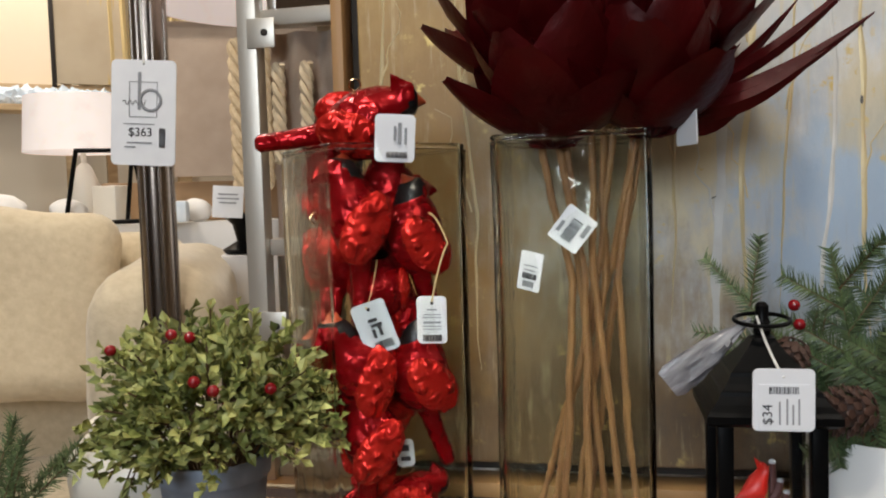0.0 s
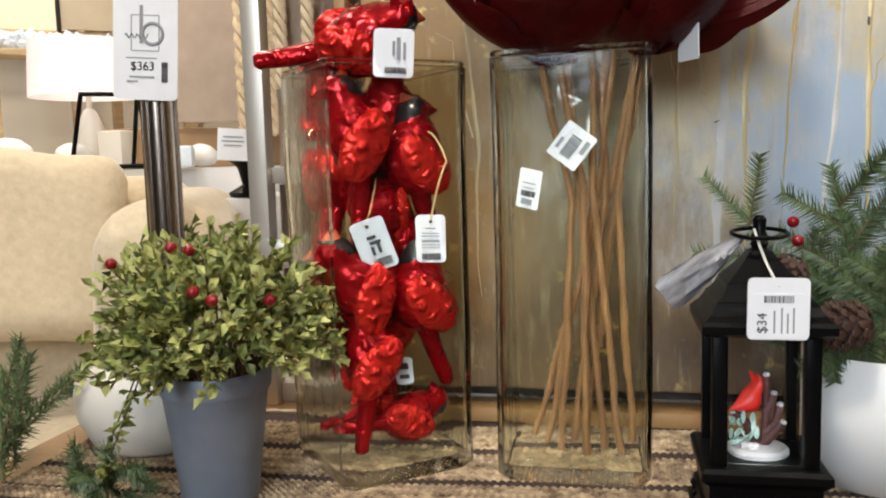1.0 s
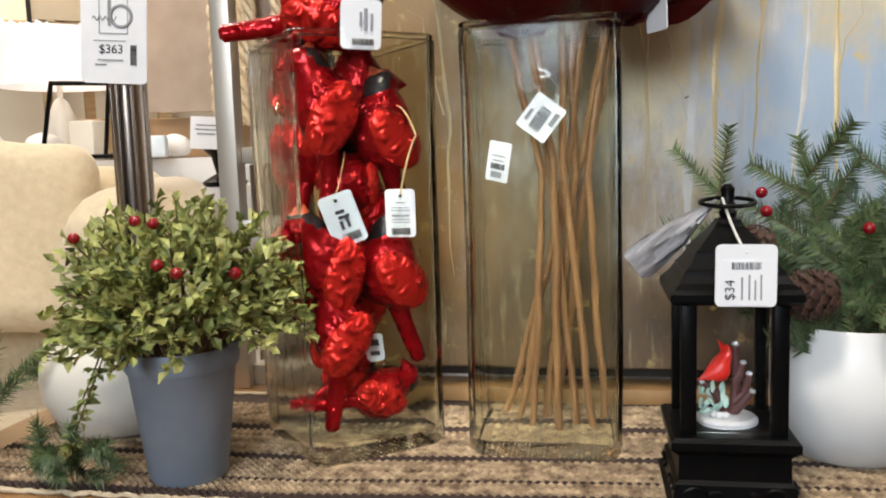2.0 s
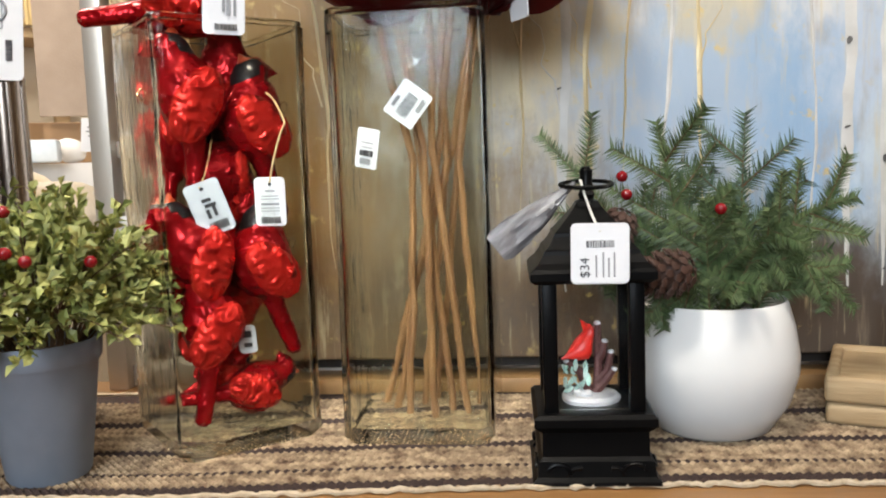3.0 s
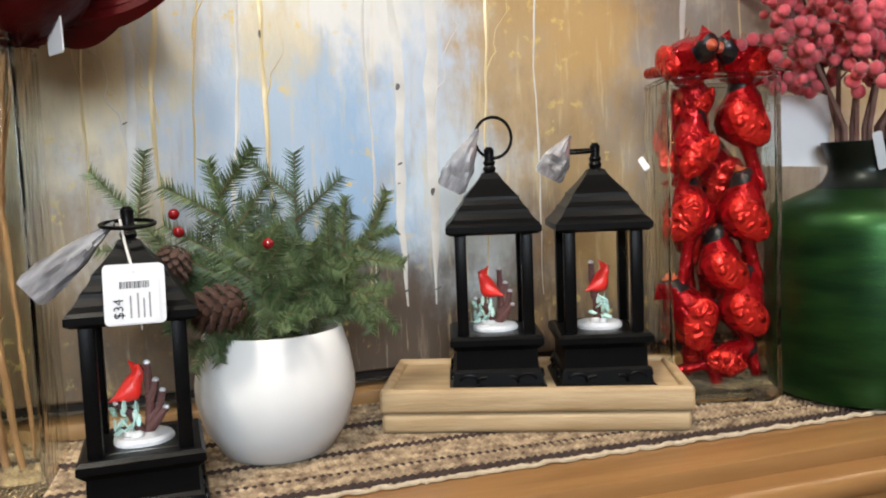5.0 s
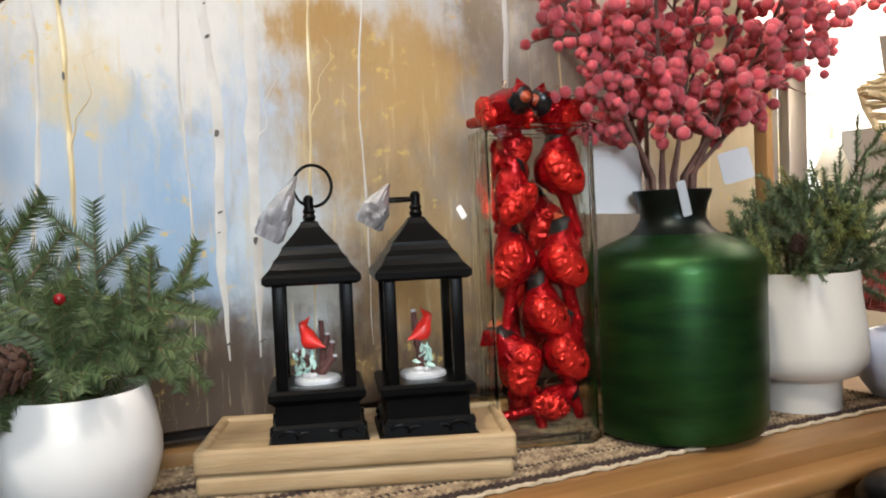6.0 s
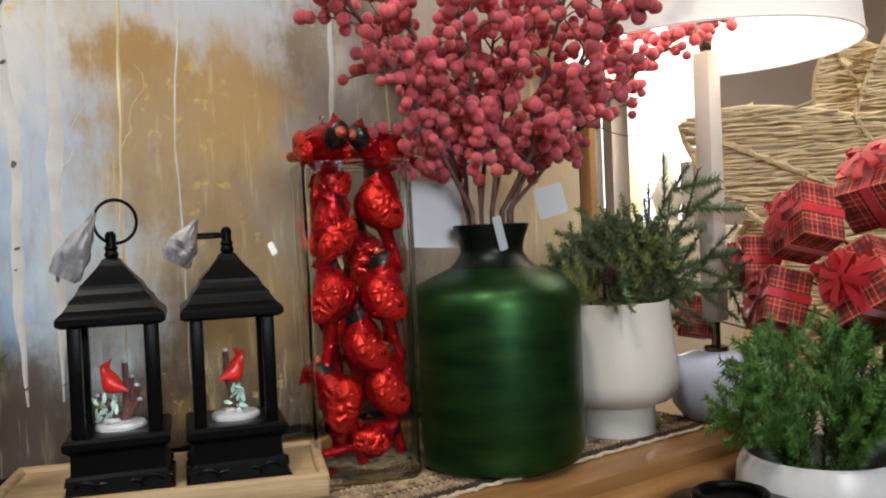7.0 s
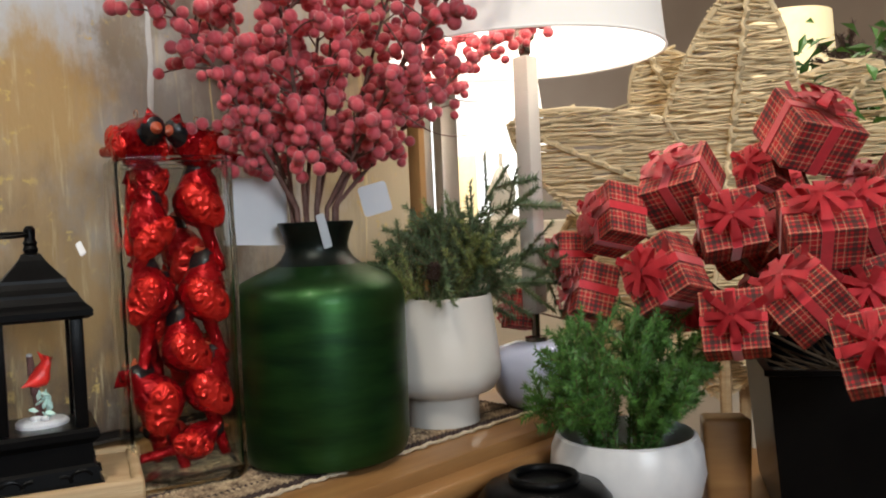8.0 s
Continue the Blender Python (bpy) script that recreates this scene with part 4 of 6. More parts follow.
for u, v, z, lean, flip, s, roll in ((0.024, -0.020, 1.172, 112, -1, 0.86, 0), (-0.022, -0.020, 1.140, 66, 1, 0.82, 20), (-0.024, -0.020, 1.068, 76, 1, 0.84, -30), (0.024, -0.020, 1.066, 110, -1, 0.86, 0), (0.0, -0.021, 1.006, 118, -1, 0.80, 10),
                                     (-0.023, -0.020, 0.952, 102, 1, 0.88, 0), (0.024, -0.018, 0.958, 108, -1, 0.84, 0), (0.012, -0.020, 0.894, 4, 1, 0.64, 0), (-0.020, -0.014, 1.196, 78, 1, 0.62, 40)):
    vase_bird(V3, u, v, 0.853 + 0.945 * (z - 0.853), lean, flip, s, roll)
for u, v, z, lean, flip, s, roll in ((-0.022, 0.020, 1.165, 82, 1, 0.82, 30), (-0.022, 0.022, 1.045, 98, -1, 0.84, 0), (0.022, 0.024, 1.110, 84, 1, 0.84, 0), (0.022, 0.024, 0.995, 100, 1, 0.84, 40), (-0.020, 0.024, 0.945, 84, 1, 0.80, 0), (-0.012, 0.026, 0.894, 176, -1, 0.60, 0)):
    vase_bird(V3, u, v, 0.853 + 0.945 * (z - 0.853), lean, flip, s, roll)


# ---- pots ----
def pot(name, loc, profile, mat, label, seg=56, group="", wobble=0.0):
    t = thing(name, label, "pot", loc, 0, group)
    part("bowl", lathe(profile, seg, wobble=wobble), mat, t)
    r_, z_ = profile[-2]
    part("moss_filling", lathe([(r_ * 0.98, z_ + 0.004), (r_ * 0.6, z_ + 0.008), (0, z_ + 0.009)], 28), M_TWIG, t, "dark dry moss filling")
    return t


grey = pot("plant_pot", (-0.392, 0.030, TABLE + 0.003), [(0, 0), (0.031, 0), (0.033, 0.003), (0.0445, 0.094), (0.0455, 0.095), (0.0475, 0.098), (0.0485, 0.112), (0.0475, 0.1145), (0.045, 0.1145), (0.0435, 0.095), (0, 0.092)], M_GREYPOT, "blue-grey tapered metal plant pot with rolled rim")
pot("ceramic_vessel", (-0.528, 0.160, TABLE + 0.003), [(0, 0), (0.055, 0), (0.066, 0.006), (0.080, 0.035), (0.083, 0.055), (0.079, 0.078), (0.066, 0.094), (0.060, 0.097), (0.060, 0.110), (0.055, 0.110), (0.055, 0.095), (0, 0.05)], M_IVORY, "round glossy ivory ceramic vessel behind the plant")
pot("plant_pot", (0.170, 0.144, TABLE + 0.003), [(0, 0), (0.042, 0), (0.050, 0.004), (0.066, 0.028), (0.0735, 0.055), (0.0738, 0.070), (0.070, 0.095), (0.0640, 0.116), (0.0622, 0.118), (0.0602, 0.116), (0.066, 0.094), (0, 0.088)], M_WHITEPOT, "rounded matt white ceramic pot holding fir sprigs")
fp = pot("footed_planter", (0.990, 0.080, TABLE + 0.003), [(0, 0), (0.048, 0), (0.0485, 0.036), (0.050, 0.039), (0.068, 0.046), (0.078, 0.060), (0.080, 0.075), (0.077, 0.110), (0.0725, 0.148), (0.0705, 0.176), (0.0685, 0.177), (0.0665, 0.174), (0.066, 0.1), (0, 0.09)], M_CREAMPOT, "cream ceramic footed planter with cedar greens")
fp.scale = (1, 1, 0.95)
gv = thing("bottle_vase", "large dark green metallic bottle vase with black neck", "vase", (0.796, 0.082, TABLE + 0.003))
gv.scale = (1, 1, 0.965)
part("body", lathe([(0, 0), (0.080, 0), (0.0925, 0.006), (0.0975, 0.022), (0.0985, 0.10), (0.0985, 0.190), (0.096, 0.202), (0.088, 0.213), (0.070, 0.222), (0.050, 0.231)], 64), M_GREEN, gv)
part("neck", lathe([(0.050, 0.231), (0.042, 0.238), (0.0365, 0.248), (0.036, 0.254), (0.0385, 0.266), (0.043, 0.277), (0.0435, 0.281), (0.042, 0.282), (0.038, 0.276), (0.032, 0.25), (0.032, 0.2)], 48), M_DARKNECK, gv, "blackened narrow neck")


# ---- leaves ----
def leaf(bm, at, direction, length, width, q, mat=0, fold=0.25):
    d = Vector(direction).normalized()
    side = d.cross(Vector((q.uniform(-1, 1), q.uniform(-1, 1), q.uniform(-0.3, 1)))).normalized()
    up = side.cross(d)
    p = Vector(at)
    tip, mid = p + d * length - up * length * 0.15, p + d * length * 0.55
    root = bm.verts.new(p)
    a, b = bm.verts.new(mid + side * width / 2 + up * fold * width), bm.verts.new(mid - side * width / 2 + up * fold * width)
    c, e = bm.verts.new(mid), bm.verts.new(tip)
    for f in ((root, a, c), (root, c, b), (a, e, c), (c, e, b)):
        bm.faces.new(f).material_index = mat


bush = thing("boxwood_plant", "bushy faux boxwood ball with small red berries", "plant", (-0.392, 0.034, 0.945))
q = rng(2)
bm, tw = bmesh.new(), bmesh.new()
for k in range(300):
    th, u = q.uniform(0, 2 * math.pi), q.uniform(-0.42, 1.0)
    rr = math.sqrt(max(0, 1 - u * u)) if u > 0 else 1.0
    reach = q.uniform(0.72, 1.06)
    end = Vector((0.108 * rr * math.cos(th) * reach, 0.100 * rr * math.sin(th) * reach, 0.055 + (0.088 * u if u > 0 else 0.085 * u) * reach))
    root = Vector((0.02 * math.cos(th), 0.02 * math.sin(th), 0.0))
    mid = root.lerp(end, 0.5) + Vector((0, 0, 0.025))
    pts = [root.lerp(mid, i / 3) for i in range(3)] + [mid.lerp(end, i / 4) for i in range(5)]
    if k % 3 == 0:
        tube(pts, 0.0008, 4, tw)
    for i in range(13):
        t_ = 0.35 + 0.65 * i / 12
        p = mid.lerp(end, (t_ - 0.35) / 0.65)
        d = (end - mid).normalized() * 0.8 + Vector((q.uniform(-1, 1), q.uniform(-1, 1), q.uniform(-0.5, 1.0)))
        leaf(bm, p, d, q.uniform(0.010, 0.016), q.uniform(0.0065, 0.0095), q, 1 if q.random() < 0.55 else 0)
for hx, hy in ((-0.075, -0.03), (-0.06, -0.05)):
    pts = [Vector((hx * s, hy * s, 0.06 - 0.10 * max(0, s - 0.6) * 1.8)) for s in (i / 10 for i in range(13))]
    tube(pts, 0.0008, 4, tw)
    for p in pts[5:]:
        for _ in range(7):
            leaf(bm, p, (q.uniform(-1, 1), q.uniform(-1, 1), q.uniform(-1.2, 0.4)), q.uniform(0.009, 0.014), 0.006, q, q.choice((0, 1)))
part("foliage", bm, (M_LEAF, M_LEAF2), bush, "small olive-green leaves", kind="stuff", smooth=False)
part("brushwood", tw, M_TWIG, bush, kind="stuff")
for x, y, z in ((-0.010, -0.045, 0.131), (0.006, -0.045, 0.129), (0.024, -0.075, 0.100), (0.041, -0.078, 0.094), (-0.065, -0.045, 0.118), (0.075, -0.05, 0.09)):
    bm = bmesh.new()
    bmesh.ops.create_icosphere(bm, subdivisions=3, radius=0.0048)
    part("berry", bm, M_BERRY, bush, m=Matrix.Translation((x, y, z)))


def fir_branch(parent, pts, needle, count, mat, q, side_twigs=0, name="fir_branch", flat=0.55, droop=0.15, ranks=False):
    """One sprig: a twig with needles all round it and side twigs."""
    bm = bmesh.new()
    pts = [Vector(p) for p in pts]

    def spray(line, n, ln):
        tube(line, [0.0011 * (1.1 - 0.6 * i / len(line)) for i in range(len(line))], 4, bm, mat=1)
        for k in range(n):
            u = (k + q.random()) / n * (len(line) - 1)
            i = min(int(u), len(line) - 2)
            p = line[i].lerp(line[i + 1], u - i)
            d = (line[i + 1] - line[i]).normalized()
            s = d.orthogonal().normalized()
            a = q.uniform(0, 2 * math.pi)
            out = (s * math.cos(a) + d.cross(s) * math.sin(a))
            out.y *= 1 - flat
            way = (out + d * q.uniform(0.35, 0.9) + Vector((0, 0, -droop * q.random()))).normalized()
            if ranks:
                s = d.cross(Vector((0.25, -1, 0.15))).normalized() * (1 if k % 2 else -1)
                way = (s + d.cross(s) * q.uniform(-0.5, 0.5) + d * q.uniform(0.55, 0.8)).normalized()
            ll = ln * q.uniform(0.7, 1.1) * (1 - 0.35 * u / len(line))
            w = way.orthogonal().normalized() * (0.0012 if ranks else 0.0010)
            v = way.cross(w)
            tip = bm.verts.new(p + way * ll)
            base = [bm.verts.new(p + c) for c in (w, -0.5 * w + 0.8 * v, -0.5 * w - 0.8 * v)]
            for b in range(3):
                bm.faces.new((base[b], base[(b + 1) % 3], tip))

    spray(pts, int(count * 1.4), needle * 0.85)
    for k in range(side_twigs):
        u = 0.25 + 0.65 * k / max(1, side_twigs)
        i = int(u * (len(pts) - 1))
        d = (pts[i + 1] - pts[i]).normalized()
        s = Vector((-d.z, q.uniform(-0.4, 0.4), d.x)).normalized() * (1 if k % 2 else -1)
        way = (d * 0.7 + s * 0.8).normalized()
        length = (pts[-1] - pts[0]).length * (0.5 - 0.25 * u)
        spray([pts[i] + way * length * j / 5 for j in range(6)], int(count * 0.45), needle * 0.9)
    return part(name, bm, (mat, M_TWIG), parent)


def curve3(a, b, lift, n=9):
    a, b = Vector(a), Vector(b)
    return [a.lerp(b, k / n) + Vector((0, 0, lift * math.sin(math.pi * k / n))) for k in range(n + 1)]


def cone(parent, loc, s, rot):
    bm = bmesh.new()
    lathe([(0, -0.5), (0.25, -0.4), (0.32, 0), (0.2, 0.4), (0, 0.55)], 12, bm)
    for ring_ in range(8):
        z = -0.45 + 0.13 * ring_
        rad = 0.42 * math.sqrt(max(0.05, 1 - (z / 0.62) ** 2))
        for k in range(9):
            a = 2 * math.pi * (k + 0.5 * (ring_ % 2)) / 9
            mm = Matrix.Translation((rad * math.cos(a), rad * math.sin(a), z)) @ Euler((0, radians(25), a)).to_matrix().to_4x4() @ Matrix.Diagonal((0.13, 0.10, 0.035, 1))
            bmesh.ops.create_icosphere(bm, subdivisions=1, radius=1, matrix=mm)
    return part("pine_cone", bm, M_CONE, parent, "brown pine cone", Matrix.LocRotScale(loc, Euler([radians(v) for v in rot]), (s, s, s)))


fir = thing("fir_arrangement", "faux fir sprigs with pine cones and red berries", "plant", (0.172, 0.146, 0.942))
q = rng(8)
for a, b, lf, nd, ct, mt, sd in (((-0.02, -0.02, 0.0), (-0.052, -0.025, 0.185), 0.012, 0.028, 230, M_FIR, 6), ((0.02, 0, 0), (0.025, -0.01, 0.190), 0.0, 0.028, 210, M_FIRBLUE, 5), ((0.0, -0.01, 0), (0.115, -0.02, 0.115), 0.03, 0.022, 230, M_FIR, 7),
                                 ((0.02, -0.02, 0), (0.110, -0.03, 0.020), 0.05, 0.022, 230, M_FIR, 6), ((0.0, 0.0, 0), (0.075, 0.02, 0.10), 0.04, 0.024, 210, M_FIRBLUE, 6), ((-0.02, -0.02, 0), (-0.115, -0.01, 0.135), 0.0, 0.024, 170, M_FIR, 3),
                                 ((-0.02, -0.03, 0.01), (-0.075, -0.075, 0.01), 0.03, 0.020, 190, M_FIR, 6), ((0.0, -0.03, 0.0), (0.005, -0.085, 0.040), 0.03, 0.020, 190, M_FIR, 6), ((-0.01, -0.03, 0.02), (-0.02, -0.06, 0.120), 0.01, 0.024, 200, M_FIR, 6),
                                 ((0.01, -0.02, 0.02), (0.045, -0.06, 0.095), 0.02, 0.024, 200, M_FIR, 6), ((-0.03, 0.0, 0.02), (-0.080, -0.02, 0.085), 0.02, 0.024, 180, M_FIR, 4), ((0.0, 0.02, 0.0), (-0.02, 0.05, 0.14), 0.02, 0.024, 180, M_FIRBLUE, 4), ((-0.03, 0, 0.0), (-0.10, -0.03, 0.055), 0.03, 0.022, 180, M_FIR, 5), ((0.0, -0.02, 0.03), (0.06, -0.045, 0.06), 0.02, 0.022, 200, M_FIR, 5)):
    fir_branch(fir, curve3(a, b, lf), nd * 0.80, int(ct * 0.62), mt, q, sd + 1, ranks=True)
fir_branch(fir, curve3((-0.040, -0.015, 0.03), (-0.150, -0.012, 0.178), 0.008), 0.018, 120, M_FIR, q, 3, ranks=True)
cone(fir, (-0.052, -0.075, 0.062), 0.040, (75, 0, 60))
cone(fir, (-0.088, -0.040, 0.095), 0.034, (20, 20, 0))
for x, y, z in ((-0.080, -0.045, 0.125), (-0.008, -0.065, 0.112), (-0.083, -0.04, 0.140)):
    bm = bmesh.new()
    bmesh.ops.create_icosphere(bm, subdivisions=3, radius=0.0048)
    part("berry", bm, M_BERRY, fir, m=Matrix.Translation((x, y, z)))

cedar = thing("cedar_arrangement", "feathery faux cedar sprigs in footed planter", "plant", (0.990, 0.080, 0.995))
q = rng(31)
for k in range(26):
    a = 2 * math.pi * q.random()
    u = q.random()
    end = (0.115 * math.cos(a) * (0.4 + u * 0.7), 0.10 * math.sin(a) * (0.4 + u * 0.7), 0.125 * (1 - 0.75 * u) + 0.01)
    fir_branch(cedar, curve3((0.02 * math.cos(a), 0.02 * math.sin(a), 0.0), end, 0.025), 0.014, 150, q.choice((M_FIR, M_LEAF, M_FIR)), q, 6, "cedar_sprig")
for end in ((0.115, -0.085, 0.165), (0.135, -0.110, 0.085), (0.085, -0.060, 0.195), (0.145, -0.120, 0.030)):
    fir_branch(cedar, curve3((0.01, 0.0, 0.0), end, 0.02), 0.017, 170, M_FIR, q, 7, "fir_sprig", ranks=True)
cone(cedar, (-0.055, -0.05, 0.062), 0.022, (0, 20, 0))

# sprigs lying past the table's end
sprig = thing("fir_sprig", "green fir sprig lying along the table's end", "plant", (-0.60, 0.05, TABLE + 0.02))
q = rng(41)
for a, b in (((0.0, -0.05, 0.0), (-0.04, 0.16, 0.05)), ((0.02, -0.06, 0.0), (-0.09, 0.08, 0.06)), ((0.0, -0.02, 0.0), (-0.10, 0.12, 0.04))):
    fir_branch(sprig, curve3(a, b, 0.015), 0.022, 220, M_FIR, q, 4)
sprig = thing("fir_sprig", "green fir sprig at the table's front corner", "plant", (-0.47, 0.0, TABLE + 0.016))
for a, b in (((-0.03, 0.0, -0.005), (0.045, -0.035, 0.035)), ((-0.05, 0.0, 0.0), (0.01, -0.05, 0.03))):
    fir_branch(sprig, curve3(a, b, 0.006), 0.020, 170, M_FIR, q, 3)

# ---- burgundy flowers in the middle vase ----
flowers = thing("flower_stems", "burgundy velvet magnolia stems bundled in cellophane", "artificial flower", (-0.084, 0.165, TABLE + 0.016))
q = rng(51)


def petal(bm, centre, yaw, tilt, length, width, curl):
    m = Matrix.Translation(centre) @ Euler((0, radians(-tilt), radians(yaw))).to_matrix().to_4x4()
    rows = []
    for i in range(9):
        u = i / 8
        w = width * (math.sin(math.pi * (0.12 + 0.84 * u)) ** 0.7) / 2
        row = []
        for j in range(-3, 4):
            v = j / 3
            row.append(bm.verts.new(m @ Vector((length * u, w * v * 1.0, curl * length * (u * u) + 0.30 * w * v * v + 0.002 * noise.noise((u * 6 + yaw, v * 3, tilt))))))
        rows.append(row)
    for a, b in zip(rows, rows[1:]):
        for j in range(6):
            bm.faces.new((a[j], a[j + 1], b[j + 1], b[j]))


def bloom(loc, s, seed):
    z = rng(seed)
    head = bmesh.new()
    for k, (count, tilt, ln) in enumerate(((7, 18, 0.115), (7, 38, 0.125), (6, 56, 0.115), (5, 74, 0.095))):
        for i in range(count):
            petal(head, loc, 360 * i / count + 31 * k + z.uniform(-8, 8), tilt + z.uniform(-8, 8), ln * s * z.uniform(0.9, 1.1), 0.080 * s, 0.36)
    bmesh.ops.solidify(head, geom=head.faces[:], thickness=0.0012)
    return part("bloom", head, M_PETAL, flowers)


for loc, s, sd in (((-0.020, -0.045, 0.352), 0.95, 1), ((0.062, -0.040, 0.358), 0.95, 2), ((0.015, 0.0, 0.385), 1.15, 3), ((-0.05, 0.02, 0.41), 1.0, 4), ((0.09, 0.0, 0.41), 0.95, 5)):
    bloom(loc, s, sd)
for end, w in (((0.245, -0.02, 0.455), 0.018), ((0.205, -0.03, 0.425), 0.020), ((0.19, 0.0, 0.475), 0.016), ((0.25, -0.01, 0.50), 0.016), ((0.16, -0.02, 0.405), 0.030)):
    bm = bmesh.new()
    a, b = Vector((0.06, -0.03, 0.385)), Vector(end)
    rows = []
    for i in range(13):
        u = i / 12
        p = a.lerp(b, u) + Vector((0, 0, -0.02 * math.sin(math.pi * u)))
        ww = w * math.sin(math.pi * (0.05 + 0.94 * u)) / 2 + 0.0004
        rows.append([bm.verts.new(p + Vector((0, 0.3 * ww, ww))), bm.verts.new(p + Vector((0, -0.4 * ww, 0))), bm.verts.new(p + Vector((0, 0.3 * ww, -ww)))])
    for c, d in zip(rows, rows[1:]):
        for i in (0, 1):
            bm.faces.new((c[i], c[i + 1], d[i + 1], d[i]))
    bmesh.ops.solidify(bm, geom=bm.faces[:], thickness=0.0008)
    part("long_leaf", bm, M_PETAL, flowers, "long pointed burgundy leaf")
for k, (bx, by, tx, ty) in enumerate(((-0.020, -0.020, -0.035, -0.035), (0.005, -0.030, -0.022, -0.040), (0.020, -0.010, -0.010, -0.045), (-0.010, 0.010, 0.020, -0.030), (0.035, -0.020, 0.010, -0.030), (-0.035, 0.0, 0.030, -0.02), (0.045, 0.01, 0.045, -0.025), (-0.05, 0.02, 0.055, -0.03), (0.0, 0.03, 0.06, 0.0))):
    waist = Vector((0.008 + 0.42 * tx + 0.006 * math.sin(k * 2.4), -0.020 + 0.5 * by, 0.235 + 0.012 * (k % 3)))
    pts = [(Vector((bx, by, 0.0)).lerp(waist, i / 9) if i < 9 else waist.lerp(Vector((tx * 1.2, ty, 0.41)), (i - 9) / 5)) + Vector((0.004 * noise.noise((k, i * 0.4, 0)), 0.004 * noise.noise((k, i * 0.4, 5)), 0)) for i in range(15)]
    part("stem", tube(pts, [0.0034 + 0.0008 * noise.noise((k, i, 2)) for i in range(15)], 9), M_STEMWRAP, flowers, "brown paper-wrapped stem")
bm = bmesh.new()
rows = []
for i in range(13):
    u = i / 12
    rad = 0.022 + 0.042 * u ** 1.6
    rows.append([bm.verts.new((rad * math.cos(a) * (1 + 0.22 * noise.noise((a * 2, u * 5, 1))) + 0.005, -0.012 + rad * 0.75 * math.sin(a) * (1 + 0.22 * noise.noise((a * 2, u * 5, 8))), 0.235 + 0.16 * u)) for a in (2 * math.pi * k / 26 for k in range(26))])
for a, b in zip(rows, rows[1:]):
    for k in range(26):
        bm.faces.new((a[k], a[(k + 1) % 26], b[(k + 1) % 26], b[k]))
o = part("cellophane_sleeve", bm, M_CELLO, flowers, "crinkled clear sleeve")
o.visible_shadow = False

# ---- frosted berry branches in the green vase ----
berries = thing("berry_branches", "frosted red berry branches bunched in green vase", "artificial flower", (0.798, 0.086, TABLE + 0.10))
q = rng(61)
bm0 = bmesh.new()
bmesh.ops.create_icosphere(bm0, subdivisions=2, radius=0.0075)
BERRYMESH = finish(bm0, "berry", M_FROST)
ball = bmesh.new()
bmesh.ops.create_icosphere(ball, subdivisions=2, radius=0.0075)
BALL = [v.co.copy() for v in ball.verts]
BALLF = [[v.index for v in f.verts] for f in ball.faces]
ball.free()
rest_v, rest_f = [], []
made = 0
for k in range(13):
    a = 2 * math.pi * k / 13 + 0.3
    spread = (1.32, 0.85, 0.40)[k % 3]
    top = Vector((0.22 * spread * math.cos(a) + 0.040, 0.18 * spread * math.sin(a) - 0.040, 0.44 + 0.05 * (k % 3)))
    root = Vector((0.018 * math.cos(a), 0.018 * math.sin(a), 0.0))
    neckp = Vector((0.026 * math.cos(a), 0.026 * math.sin(a), 0.19))
    line = [root.lerp(neckp, i / 4) for i in range(4)] + [neckp.lerp(top, i / 10) + Vector((0, 0, 0.02 * math.sin(math.pi * i / 10))) for i in range(11)]
    sb = tube(line, [0.0034 - 0.00016 * i for i in range(15)], 7)
    ends = []
    for j in range(36):
        u = 0.12 + 0.88 * j / 35
        i = min(int(u * 10), 9)
        p = line[4 + i].lerp(line[5 + i], u * 10 - i)
        out = Vector((q.uniform(-1, 1) + 0.5 * math.cos(a), q.uniform(-1, 1) + 0.5 * math.sin(a), q.uniform(0.0, 0.9))).normalized()
        e = p + out * q.uniform(0.022, 0.070)
        tube([p, p.lerp(e, 0.5) + Vector((0, 0, 0.004)), e], [0.0012, 0.001, 0.0008], 5, sb)
        ends += [e, p.lerp(e, 0.62) + Vector((q.uniform(-1, 1), q.uniform(-1, 1), q.uniform(-1, 1))) * 0.011, p.lerp(e, 0.85) + Vector((q.uniform(-1, 1), q.uniform(-1, 1), q.uniform(-1, 1))) * 0.012, p.lerp(e, 0.35) + Vector((q.uniform(-1, 1), q.uniform(-1, 1), q.uniform(-1, 1))) * 0.012]
    st = part("stem", sb, M_BSTEM, berries)
    for e in ends:
        s = q.uniform(0.75, 1.08)
        if e.y < -0.03 and made < 300:
            o = new("berry", BERRYMESH)
            o.parent = st
            o.matrix_basis = Matrix.Translation(e) @ Matrix.Scale(s, 4)
            made += 1
        else:
            n0 = len(rest_v)
            rest_v += [e + v * s for v in BALL]
            rest_f += [[i + n0 for i in f] for f in BALLF]
me = bpy.data.meshes.new("berry_mass")
me.from_pydata(rest_v, [], rest_f)
me.materials.append(M_FROST2)
me.shade_smooth()
o = new("berry_mass", me)
o.parent = berries
tagged(o, kind="stuff")
for s0, s1 in (((0.09, -0.06, 0.42), (0.155, -0.12, 0.385)), ((0.08, -0.08, 0.34), (0.17, -0.13, 0.31)), ((0.1, -0.05, 0.30), (0.15, -0.12, 0.27))):
    part("tendril", tube(curve3(s0, s1, -0.012), [0.0012 - 0.0001 * i for i in range(10)], 5), M_BSTEM, berries)

